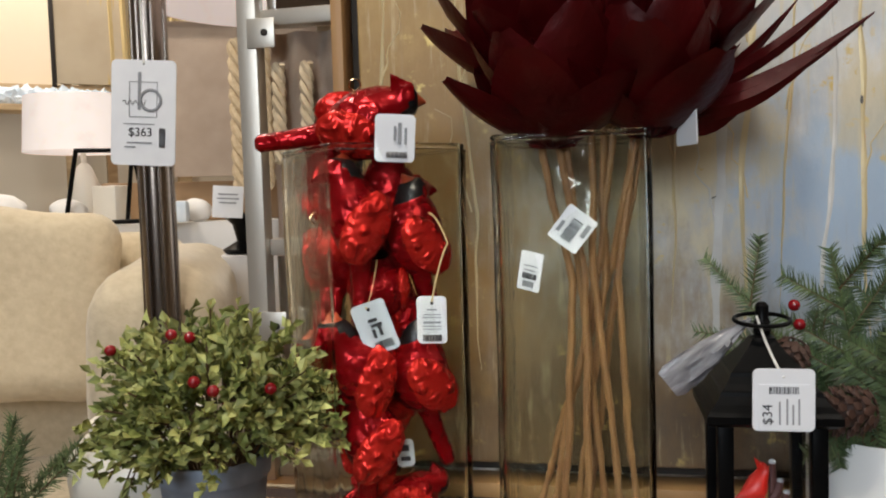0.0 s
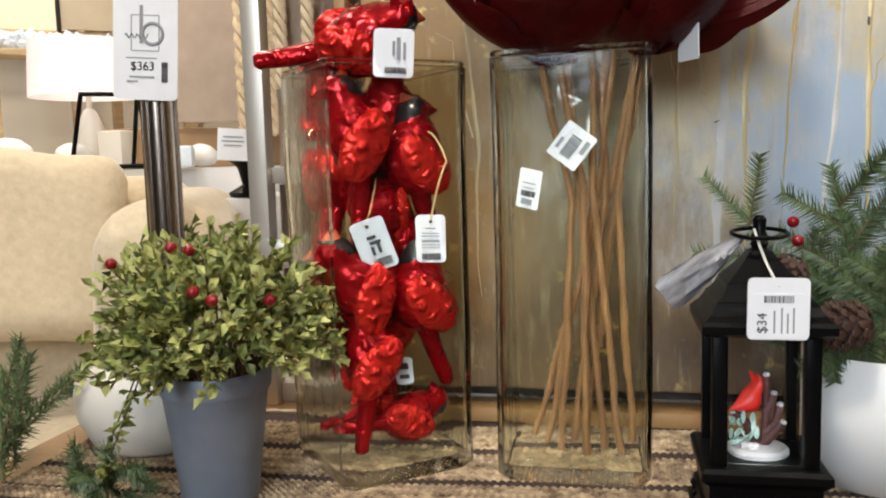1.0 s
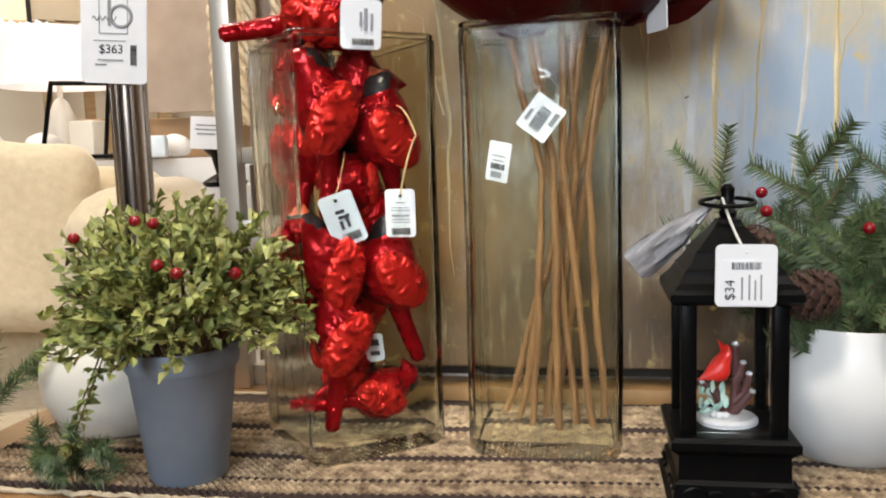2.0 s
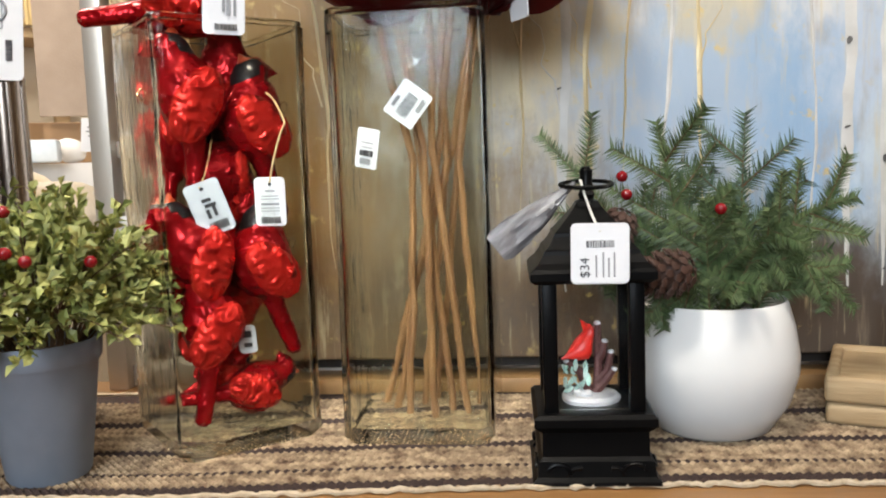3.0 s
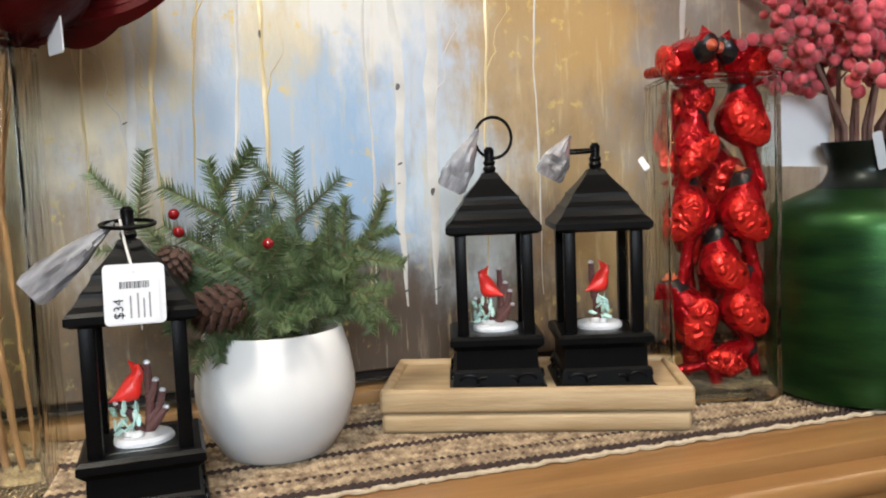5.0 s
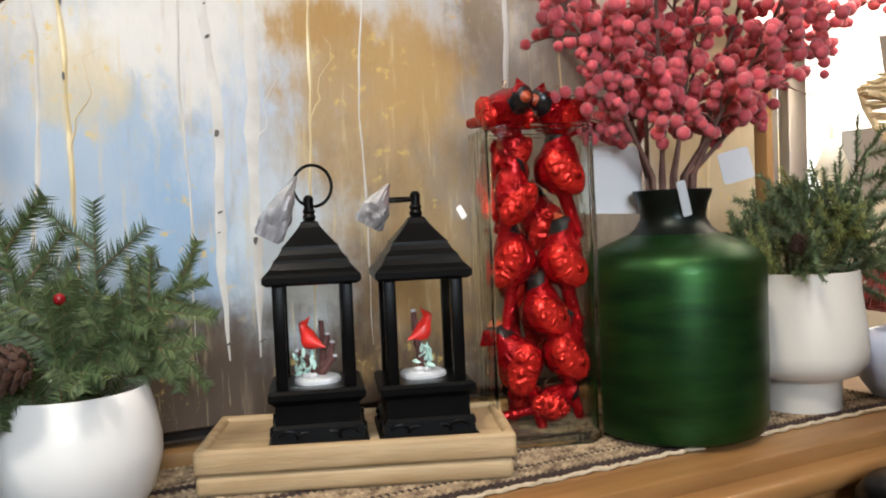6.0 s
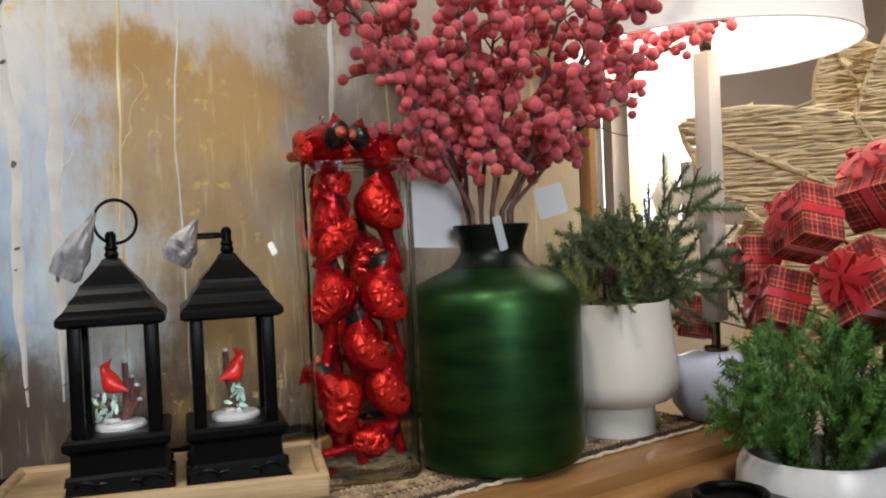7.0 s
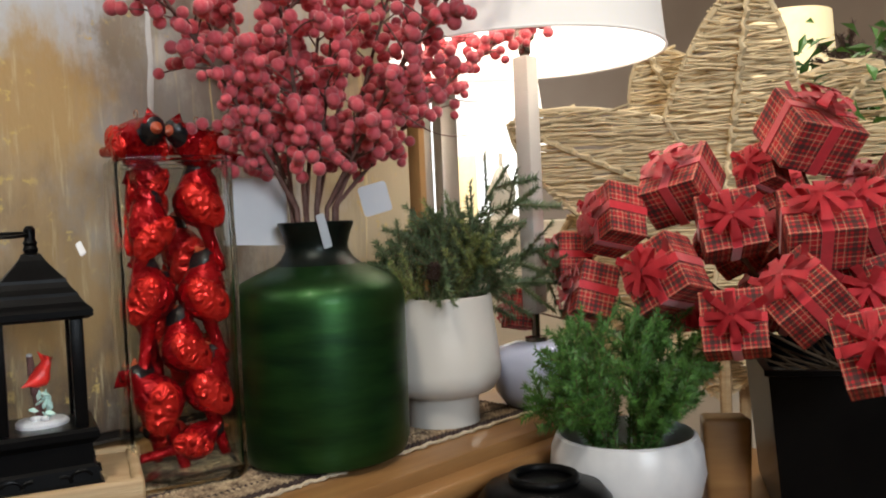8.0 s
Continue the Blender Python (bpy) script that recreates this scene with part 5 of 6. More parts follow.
# ---- riser under the two lanterns: a board with a shallow tray on it ----
bm = box((0.15, 0.068, 0.0098), (0.300, 0.135, 0.0196), 0.005, segs=3)
for v in bm.verts:
    v.co.z += 0.0009 * noise.noise((v.co.x * 20, v.co.y * 20, 0.2))
solo("wooden_board", bm, M_WOODBOX, "thick pale raw wood board under the tray", "board", pose(0.270, 0.148, TABLE + 0.0035, 0, 0, -22.5))
tray = thing("wooden_tray", "pale raw wood tray with low rim, lanterns in it", "tray", (0.270, 0.148, TABLE + 0.0236), -22.5)
part("tray_floor", box((0.151, 0.069, 0.0099), (0.292, 0.128, 0.0192), 0.002), M_WOODBOX, tray)
for c_, s_ in (((0.151, 0.004, 0.0125), (0.304, 0.011, 0.024)), ((0.151, 0.135, 0.0125), (0.304, 0.011, 0.024)), ((0.0045, 0.0695, 0.0125), (0.011, 0.119, 0.0237)), ((0.2975, 0.0695, 0.0125), (0.011, 0.119, 0.0237))):
    part("tray_rim", box(c_, s_, 0.004, segs=3), M_WOODBOX, tray)

# ---- swing tags ----
c = card("price_tag", (-0.232, 0.070, 1.250), (4, 4, 12), 0.034, 0.040, M_TAG, "white price tag on top ornament", False)
barcode(c, 0.002, -0.034, 0.018, 0.005, 1)
bars(c, ((0.004, -0.016, 0.003, 0.018), (0.009, -0.018, 0.002, 0.014), (0.0, -0.016, 0.002, 0.012)), M_GREYINK)
c = card("price_tag", (-0.266, 0.075, 1.090), (4, -18, 6), 0.031, 0.046, M_TAGGREY, "grey-white price tag hanging on vase", True)
barcode(c, 0.003, -0.039, 0.016, 0.007, 2)
bars(c, ((0.0, -0.016, 0.008, 0.003), (0.002, -0.021, 0.010, 0.003), (0.004, -0.026, 0.003, 0.010), (-0.002, -0.028, 0.003, 0.008)))
hang(sag((-0.262, 0.100, 1.126), (-0.266, 0.0735, 1.085), 0.006), M_CORD)
c = card("price_tag", (-0.214, 0.104, 1.092), (4, 1, 6), 0.027, 0.043, M_TAG, "white information tag on gold cord", True)
barcode(c, 0.0, -0.0375, 0.017, 0.006, 3)
bars(c, ((0, -0.012, 0.009, 0.0012), (0, -0.0165, 0.016, 0.0008), (0, -0.019, 0.017, 0.0008), (0, -0.0235, 0.016, 0.0018), (0, -0.027, 0.017, 0.0007), (0, -0.0295, 0.017, 0.0007)), M_GREYINK)
hang(curve3((-0.226, 0.125, 1.165), (-0.200, 0.112, 1.140), 0.010) + sag((-0.199, 0.110, 1.138), (-0.214, 0.1035, 1.087), -0.006), M_CORD, 0.0009, "twisted gold cord with tag")
c = card("price_tag", (-0.246, 0.112, 0.960), (4, -4, 10), 0.016, 0.026, M_TAGGREY, "small tag inside vase among ornaments", False)
bars(c, ((0, -0.008, 0.008, 0.006), (0, -0.018, 0.008, 0.004)))
c = card("price_tag", (-0.078, 0.096, 1.162), (2, 38, 4), 0.029, 0.033, M_TAG, "white diamond-hung price tag in cellophane", False, corner=0.002)
barcode(c, 0.0, -0.0175, 0.020, 0.010, 4, False)
bars(c, ((0.010, -0.012, 0.004, 0.012), (-0.010, -0.02, 0.003, 0.010)), M_GREYINK)
c = card("price_tag", (-0.122, 0.097, 1.130), (2, 12, -20), 0.021, 0.034, M_TAG, "white price tag hanging at flower stems", False, corner=0.002)
bars(c, ((0, -0.012, 0.012, 0.001), (0, -0.016, 0.010, 0.001), (0, -0.028, 0.010, 0.005)), M_GREYINK)
barcode(c, 0.0, -0.021, 0.012, 0.005, 5)
c = card("price_tag", (0.006, 0.110, 1.262), (0, 0, -62), 0.030, 0.046, M_TAG, "white price tag hanging among burgundy petals", False, corner=0.002)
bars(c, ((0, -0.02, 0.018, 0.006),), M_GREYINK)
c = card("price_tag", (0.060, -0.004, 1.052), (-3, 1, 5), 0.042, 0.044, M_TAG, "white price tag hanging on lantern", False)
o = part("sticker", box((0.0, -0.0006, -0.027), (0.034, 0.0008, 0.032)), M_TAG, c, smooth=False)
barcode(c, 0.0, -0.015, 0.020, 0.005, 6)
lettering(c, "$34", -0.011, -0.032, 0.0095, M_INK, -90)
bars(c, ((-0.003, -0.031, 0.0012, 0.016), (0.002, -0.030, 0.0012, 0.018), (0.006, -0.032, 0.0012, 0.014), (0.010, -0.030, 0.0012, 0.018)), M_GREYINK)
hang(sag((0.050, 0.044, 1.082), (0.060, -0.005, 1.046), 0.004), M_STRING, 0.0010)
c = card("price_tag", (0.770, 0.040, 1.133), (10, -16, -20), 0.010, 0.040, M_TAGGREY, "narrow tag hanging over dark vase neck", False, corner=0.002)
for x, y, z, r_, w, h in ((0.752, 0.128, 1.178, 3, 0.066, 0.078), (0.850, 0.044, 1.166, -14, 0.034, 0.036)):
    card("price_tag", (x, y, z), (6, r_, -36), w, h, M_TAG, "blank white tag among berry stems", False)
c = card("price_tag", (0.520, 0.075, 1.115), (-50, -38, -38), 0.006, 0.020, M_TAG, "small white tag on lantern roof", False, corner=0.002)


# ---- pale blue lamp at the table's end ----
def cone_shade(parent, z0, z1, r0, r1, lining, outer, label):
    part("shade", lathe([(r0, z0), (r1, z1)], 64), outer, parent, label)
    part("shade_lining", lathe([(r0 - 0.003, z0 + 0.001), (r1 - 0.003, z1)], 64), lining, parent)
    part("shade_rim", tube(arc_points((0, 0, z0), r0, 0, 354, 60, (1, 0, 0), (0, 1, 0)), 0.0022, 6, closed=True), outer, parent)


lamp = thing("table_lamp", "lit table lamp with pale blue glazed base", "lamp", (1.138, 0.034, TABLE + 0.003))
part("base", lathe([(0, 0), (0.040, 0), (0.047, 0.004), (0.060, 0.022), (0.066, 0.045), (0.064, 0.068), (0.052, 0.084), (0.030, 0.090), (0, 0.09)], 48, wobble=0.02), M_BLUE, lamp, "pale blue glazed squat base")
part("collar", lathe([(0.016, 0.086), (0.016, 0.096), (0.006, 0.098), (0.006, 0.13)], 24), M_NICKEL, lamp, "nickel collar")
part("column", box((0, 0, 0.31), (0.026, 0.026, 0.36), 0.003), M_ACRYL, lamp, "pale square column")
part("socket", lathe([(0.006, 0.49), (0.009, 0.495), (0.009, 0.51), (0.015, 0.515), (0.015, 0.55), (0, 0.55)], 20), M_NICKEL, lamp)
part("bulb", lathe([(0, 0.55), (0.014, 0.555), (0.03, 0.60), (0.022, 0.63), (0, 0.64)], 20), M_LIGHT, lamp)
cone_shade(lamp, 0.490, 0.78, 0.192, 0.166, M_SHADEIN, M_SHADE, "white drum shade, lit inside")
d = bpy.data.lights.new("bulb_light", "POINT")
d.energy, d.color, d.shadow_soft_size = 2.8, (1.0, 0.85, 0.66), 0.035
o = new("bulb_light", d)
o.location = (1.138, 0.034, 1.50)

# ---- marble bowl with cedar, black jar, both on a low stand ----
stand = thing("side_table", "low dark brown side table beside the console", "table", (1.235, -0.29, 0))
part("tabletop", box((0, 0, 0.725), (0.47, 0.54, 0.03), 0.006), M_TABLE, stand)
for sx in (-1, 1):
    for sy in (-1, 1):
        part("leg", box((sx * 0.20, sy * 0.24, 0.355), (0.04, 0.04, 0.71), 0.004), M_TABLE, stand)
pot("marble_bowl", (1.050, -0.162, 0.74), [(0, 0), (0.045, 0), (0.060, 0.008), (0.084, 0.045), (0.091, 0.075), (0.088, 0.105), (0.082, 0.119), (0.078, 0.121), (0.075, 0.116), (0.08, 0.08), (0, 0.07)], M_MARBLE, "white veined marble bowl with feathery cedar")
fluff = thing("cedar_plant", "bright green feathery cedar plant in marble bowl", "plant", (1.050, -0.162, 0.83))
q = rng(71)
for k in range(34):
    a, u = 2 * math.pi * q.random(), q.random()
    end = (0.135 * math.cos(a) * (0.25 + 0.8 * u), 0.12 * math.sin(a) * (0.25 + 0.8 * u), 0.165 * (1 - 0.72 * u * u) + 0.01)
    fir_branch(fluff, curve3((0.03 * math.cos(a), 0.03 * math.sin(a), 0.0), end, 0.02), 0.016, 170, M_CEDAR, q, 7, "cedar_sprig")
jar = thing("lidded_jar", "dark bronze round jar lid with knob ring", "jar", (0.905, -0.150, 0.72))
part("jar_body", lathe([(0, 0), (0.06, 0), (0.072, 0.02), (0.076, 0.07), (0.072, 0.10), (0.062, 0.112), (0.030, 0.118), (0, 0.119)], 40), M_BLACK, jar)
part("lid_ring", tube(arc_points((0, 0, 0.121), 0.034, 0, 354, 40, (1, 0, 0), (0, 1, 0)), 0.005, 10, closed=True), M_BLACK, jar)
jstand = thing("plant_stand", "dark metal plant stand beside the console", "stand", (0.905, -0.150, 0))
part("plate", lathe([(0, 0.70), (0.09, 0.70), (0.09, 0.718), (0, 0.7185)], 32), M_BLACK, jstand)
part("pole", lathe([(0.10, 0), (0.10, 0.012), (0.014, 0.02), (0.012, 0.70)], 24), M_BLACK, jstand)

# ---- tartan gift picks in a black bucket ----
bucket = thing("planter_box", "matt black square metal planter holding gift picks", "planter", (1.305, -0.352, 0.741), -60)
part("shell", square_lathe([(0.112, 0), (0.118, 0.004), (0.132, 0.186), (0.137, 0.188), (0.137, 0.194), (0.128, 0.194), (0.126, 0.14)]), M_BLACK, bucket, smooth=False)
part("foam_filling", box((0, 0, 0.146), (0.246, 0.246, 0.01)), M_DARKWOOD, bucket, smooth=False)
slab_wood = box((0, 0, 0.06), (0.055, 0.04, 0.12), 0.006, segs=3)
for v in slab_wood.verts:
    v.co += 0.004 * Vector((noise.noise(v.co * 40), noise.noise(v.co * 40 + Vector((5, 0, 0))), 0))
solo("wood_block", slab_wood, M_TABLE, "rough orange-brown wood block between bowl and planter", "block", pose(1.182, -0.222, 0.741, 0, 0, -55))
cloths = thing("folded_cloths", "small stack of folded white ribbed cloths", "cloth", (1.165, -0.120, 0.741), -50)
for k in range(4):
    part("folded_cloth", box((0.002 * (k % 2), 0, 0.010 + 0.0205 * k), (0.11, 0.08, 0.020), 0.007, segs=3), M_CLOTH, cloths)


def gift_mesh(w, d, h):
    bm = box((0, 0, 0), (w, d, h), 0.0015)
    uv = bm.loops.layers.uv.new("weave")
    for f in bm.faces:
        n_ = f.normal
        ax = max(range(3), key=lambda i: abs(n_[i]))
        for lp in f.loops:
            c_ = [lp.vert.co[i] for i in range(3) if i != ax]
            lp[uv].uv = (c_[0] + 0.3, c_[1] + 0.3)
    return finish(bm, "gift_box", M_TARTAN, False)


def ribbon_strip(points, across, half):
    bm = bmesh.new()
    rows = [(bm.verts.new(p + across * half * k), bm.verts.new(p - across * half * k)) for p, k in points]
    for a, b in zip(rows, rows[1:]):
        bm.faces.new((a[0], a[1], b[1], b[0]))
    bmesh.ops.solidify(bm, geom=bm.faces[:], thickness=0.0012)
    return bm


def bow_loop(s, rise):
    """One loop of velvet ribbon: out from the knot and back over itself."""
    pts = []
    for i in range(11):
        u = i / 10
        pts.append((Vector((s * math.sin(math.pi * u * 0.98) ** 0.8, 0, 0.004 + s * rise * u)), 0.55 + 0.45 * math.sin(math.pi * u)))
    return finish(ribbon_strip(pts, Vector((0, 1, 0)), s * 0.19), "loop", M_RIBBON)


def bow_tail(s):
    pts = [(Vector((s * 1.45 * i / 6, 0, 0.005 + 0.005 * math.sin(i * 1.2))), 1.0) for i in range(7)]
    return finish(ribbon_strip(pts, Vector((0, 1, 0)), s * 0.15), "ribbon_tail", M_RIBBON)


GW, GD, GH = 0.072, 0.072, 0.052
GIFT, LOOPS, TAIL = gift_mesh(GW, GD, GH), (bow_loop(0.031, 0.40), bow_loop(0.028, 0.62)), bow_tail(0.030)
bm = bmesh.new()
bmesh.ops.create_uvsphere(bm, u_segments=10, v_segments=6, radius=0.006, matrix=Matrix.Translation((0, 0, 0.010)) @ Matrix.Diagonal((1, 1, 0.7, 1)))
KNOT = finish(bm, "bow", M_RIBBON)
RIB1 = finish(box((0, 0, 0), (0.011, GD + 0.002, GH + 0.002)), "ribbon", M_RIBBON, False)
RIB2 = finish(box((0, 0, 0), (GW + 0.002, 0.011, GH + 0.0026)), "ribbon", M_RIBBON, False)


def gift(loc, rot, s=1.0):
    t = new("gift_pick")
    t.empty_display_size = 0.02
    m = Matrix.LocRotScale(loc, Euler([radians(a) for a in rot]), (s, s, s))
    t.matrix_basis = m
    tagged(t, "red tartan wrapped little gift box on wire pick", "decoration", "tartan gift picks")
    b = new("gift_box", GIFT)
    b.parent = t
    for me in (RIB1, RIB2):
        o = new("ribbon", me)
        o.parent = b
    bow = new("bow", KNOT)
    bow.parent = t
    bow.matrix_basis = Matrix.Translation((0, 0, GH / 2))
    for k in range(8):
        o = new("loop", LOOPS[k % 2])
        o.parent = bow
        o.matrix_basis = pose(0, 0, 0, 0, 0, 45 * k + 6 * math.sin(k * 5 + loc[0] * 90))
    for k in (28, 130):
        o = new("ribbon_tail", TAIL)
        o.parent = bow
        o.matrix_basis = pose(0, 0, 0, 0, 0, k)
    root = Vector((1.300, -0.350, 0.895)) + Vector((0.04 * math.sin(loc[0] * 40), 0.04 * math.cos(loc[1] * 50), 0))
    inv = m.inverted()
    end = Vector((0, 0, -GH / 2))
    a, c = inv @ root, end
    mid = inv @ ((m @ end).lerp(root, 0.5) + Vector((0, 0, -0.02)))
    pts = [a.lerp(mid, i / 5).lerp(mid.lerp(c, i / 5), i / 5) for i in range(6)]
    o = part("wire_stem", tube(pts, 0.0018, 6), M_TWIG, t)


# front rank, then the ones behind
for loc, rot, s in (((1.133, -0.103, 1.110), (75, -25, -112), 1.0), ((1.193, -0.168, 1.150), (39, -12, -88), 1.15), ((1.165, -0.245, 1.098), (70, -9, -58), 1.0), ((1.092, -0.196, 1.042), (76, -32, -86), 1.05),
                    ((1.111, -0.079, 1.016), (73, -17, -128), 0.95), ((1.149, -0.023, 1.061), (87, -11, -130), 0.85), ((1.147, 0.069, 0.985), (79, -11, -126), 0.75), ((1.085, -0.284, 0.990), (68, -5, -66), 0.95),
                    ((1.135, -0.340, 1.018), (37, -40, -64), 1.05), ((1.202, -0.336, 1.091), (38, -3, -60), 1.15), ((1.262, -0.243, 1.167), (75, -18, -92), 0.75)):
    gift(loc, rot, s)
for loc, rot, s in (((1.272, -0.301, 1.208), (36, 11, -34), 1.25), ((1.258, -0.377, 1.097), (45, -15, -78), 1.1), ((1.056, -0.440, 0.976), (66, -14, -70), 1.0), ((1.233, -0.374, 1.010), (70, -18, -60), 1.0),
                    ((1.340, -0.400, 1.140), (40, 20, -50), 1.0), ((1.215, -0.150, 0.990), (80, 0, -40), 0.9), ((1.270, -0.190, 1.085), (45, 20, -60), 1.0), ((1.255, -0.110, 1.040), (60, -20, -80), 0.95),
                    ((1.240, -0.290, 1.000), (60, 20, -70), 1.0)):
    gift(loc, rot, s)
q = rng(77)
for k in range(9):
    gift((q.uniform(1.26, 1.40), q.uniform(-0.44, -0.14), q.uniform(0.99, 1.14)), (q.uniform(20, 70), q.uniform(-40, 40), q.uniform(-90, -30)), q.uniform(0.85, 1.05))

# ---- woven straw star behind the gifts ----
q = rng(81)


def star_outline(R, r_, turn):
    """Five leaf-shaped arms: the edge bulges between each notch and its tip."""
    pts = []
    for k in range(10):
        a0, a1 = radians(turn + 36 * k), radians(turn + 36 * (k + 1))
        p0 = (R if k % 2 == 0 else r_) * Vector((math.cos(a0), 0, math.sin(a0)))
        p1 = (R if k % 2 == 1 else r_) * Vector((math.cos(a1), 0, math.sin(a1)))
        out = (p0 + p1).normalized()
        pts += [p0.lerp(p1, i / 6) + out * 0.10 * R * math.sin(math.pi * i / 6) for i in range(6)]
    return pts


def straw_star(loc, rz, R, r_, turn, strands, label):
    star = thing("straw_star", label, "decoration", (loc[0], loc[1], 0), rz, "straw stars")
    edge = star_outline(R, r_, turn)
    up = Vector((0, 0, loc[2]))
    part("star_rim", tube([p + up for p in edge], 0.007, 7, closed=True), M_STRAW, star, "straw-bound wire rim")
    for k in range(5):
        tip, notch = edge[12 * k], edge[12 * k + 6]
        line = [tip * (i / 40) + up + Vector((0.004 * math.sin(i * 2.1), -0.016 + 0.005 * math.cos(i * 2.1), 0)) for i in range(39)]
        part("spine", tube(line, [0.006 + 0.002 * math.sin(i * 2.1) for i in range(39)], 6), M_STRAW, star, "stitched straw spine")
        part("brace", tube([up + Vector((0, -0.012, 0)), notch + up + Vector((0, -0.010, 0))], 0.005, 6), M_STRAW, star)
    weave = bmesh.new()
    for i in range(strands):
        z = -R + 2 * R * (i + q.random()) / strands
        xs = sorted(a.x + (b.x - a.x) * (z - a.z) / (b.z - a.z) for a, b in zip(edge, edge[1:] + edge[:1]) if (a.z - z) * (b.z - z) < 0)
        for x0, x1 in zip(xs[::2], xs[1::2]):
            if x1 - x0 < 0.02:
                continue
            n_ = max(2, int((x1 - x0) / 0.045))
            y0, slope, ph = q.uniform(-0.010, 0.008), q.uniform(-0.035, 0.035), q.choice((0, 1))
            pts = [Vector((x0 + (x1 - x0) * k / n_, y0 + (0.007 if (k + ph) % 2 else -0.007), z + slope * (k / n_ - 0.5) + q.uniform(-0.004, 0.004))) + up for k in range(n_ + 1)]
            tube(pts, q.uniform(0.0016, 0.0034), 5, weave)
    part("straw_weave", weave, M_STRAW, star, "loose straw strands", kind="stuff")
    part("support_pole", tube([(0, 0.03, 0), (0, 0.03, loc[2])], 0.012, 8), M_WOODBOX, star, "thin wooden pole")
    return star


straw_star((1.800, 0.068, 1.105), -58, 0.47, 0.225, 82, 500, "large woven pale straw star decoration on a pole")
straw_star((1.905, 0.075, 1.110), -58, 0.40, 0.22, 118, 380, "second pale straw star standing behind the first")

# far right: garland and a second lit lamp
garland = thing("leaf_garland", "dark green leafy garland with brown fern tips", "plant", (2.14, -0.06, 1.24))
q = rng(91)
bm = bmesh.new()
for k in range(700):
    p = Vector((q.gauss(0.05, 0.09), q.gauss(0, 0.08), q.gauss(0.08, 0.07)))
    leaf(bm, p, (q.uniform(-1, 1), q.uniform(-1, 1), q.uniform(-1, 0.6)), q.uniform(0.04, 0.075), q.uniform(0.014, 0.024), q, 0)
part("foliage", bm, M_CEDAR, garland, kind="stuff", smooth=False)
for k in range(8):
    fir_branch(garland, curve3((0.0, 0.0, 0.10), (q.uniform(-0.14, 0.1), q.uniform(-0.1, 0.1), q.uniform(0.18, 0.26)), 0.02), 0.02, 120, M_CONE, q, 4, "fern_tip")
gstand = thing("pedestal", "dark turned wooden pedestal under the garland", "pedestal", (2.15, -0.06, 0))
part("column", lathe([(0.16, 0), (0.16, 0.03), (0.05, 0.06), (0.045, 0.9), (0.06, 1.1), (0.15, 1.18), (0.15, 1.21), (0, 1.21)], 32), M_TABLE, gstand)


def far_lamp(loc, r0, r1, h0, h1, label, mat, base_mat):
    t = thing("table_lamp", label, "lamp", loc)
    part("base", lathe([(0, 0), (0.06, 0), (0.065, 0.01), (0.03, 0.03), (0.05, h0 * 0.45), (0.02, h0 * 0.8), (0.008, h0 * 0.85), (0.008, h0 + 0.03), (0, h0 + 0.03)], 28), base_mat, t)
    part("shade", lathe([(r0, h0), (r1, h1)], 40), mat, t)
    return t


# ---- distance past the table's right end ----
cab = thing("sideboard", "tall cream sideboard at the far side of the shop", "cabinet", (2.75, 0.75, 0), -50)
part("carcass", box((0, 0, 0.55), (1.6, 0.4, 1.1), 0.005), M_PLASTER, cab)
for k in range(3):
    part("door", box((-0.53 + 0.53 * k, -0.21, 0.55), (0.50, 0.02, 1.0), 0.004), M_PLASTER, cab)
far_lamp((3.02, 0.40, 1.10), 0.15, 0.135, 0.36, 0.64, "far table lamp with warm glowing shade", M_CANDLE, M_CREAMPOT)
far_lamp((2.35, 1.10, 1.10), 0.16, 0.13, 0.22, 0.50, "far table lamp with bright white shade", M_SHADEIN, M_IVORY)
cd = thing("pillar_candle", "glowing cream pillar candle", "candle", (2.32, 1.26, 1.10))
part("wax", lathe([(0, 0), (0.060, 0), (0.060, 0.28), (0.050, 0.285), (0, 0.275)], 28), M_CANDLE, cd)
win = thing("window_1", "bright shop window across the room", "window", (3.2, 2.6, 1.5), -50, kind="structure")
part("pane", box((0, 0, 0), (1.4, 0.02, 1.3)), M_DAY, win, smooth=False)
for x in (-0.72, 0, 0.72):
    part("window_frame", box((x, -0.02, 0), (0.06, 0.05, 1.42), 0.004), M_CREAMPOT, win)
# added mirror-style metal frame without a pane, kept narrow behind the lamp column
mir2 = thing("open_metal_frame", "narrow silver open metal frame beyond the painting", "rail", (1.215, 0.33, 0), -15)
for x in (0.0, 0.052):
    part("frame_stile", box((x, 0, 0.85), (0.034, 0.03, 1.7), 0.003), M_SILVER, mir2)
for z in (0.02, 1.68):
    part("frame_rail", box((0.026, 0, z), (0.018, 0.03, 0.034), 0.003), M_SILVER, mir2)

# ---- left of the console: sofa, pole lamp, display tables ----
sofa = thing("sofa", "cream boucle sofa with a plump cushion", "sofa", (-1.42, 0.88, 0), 24)


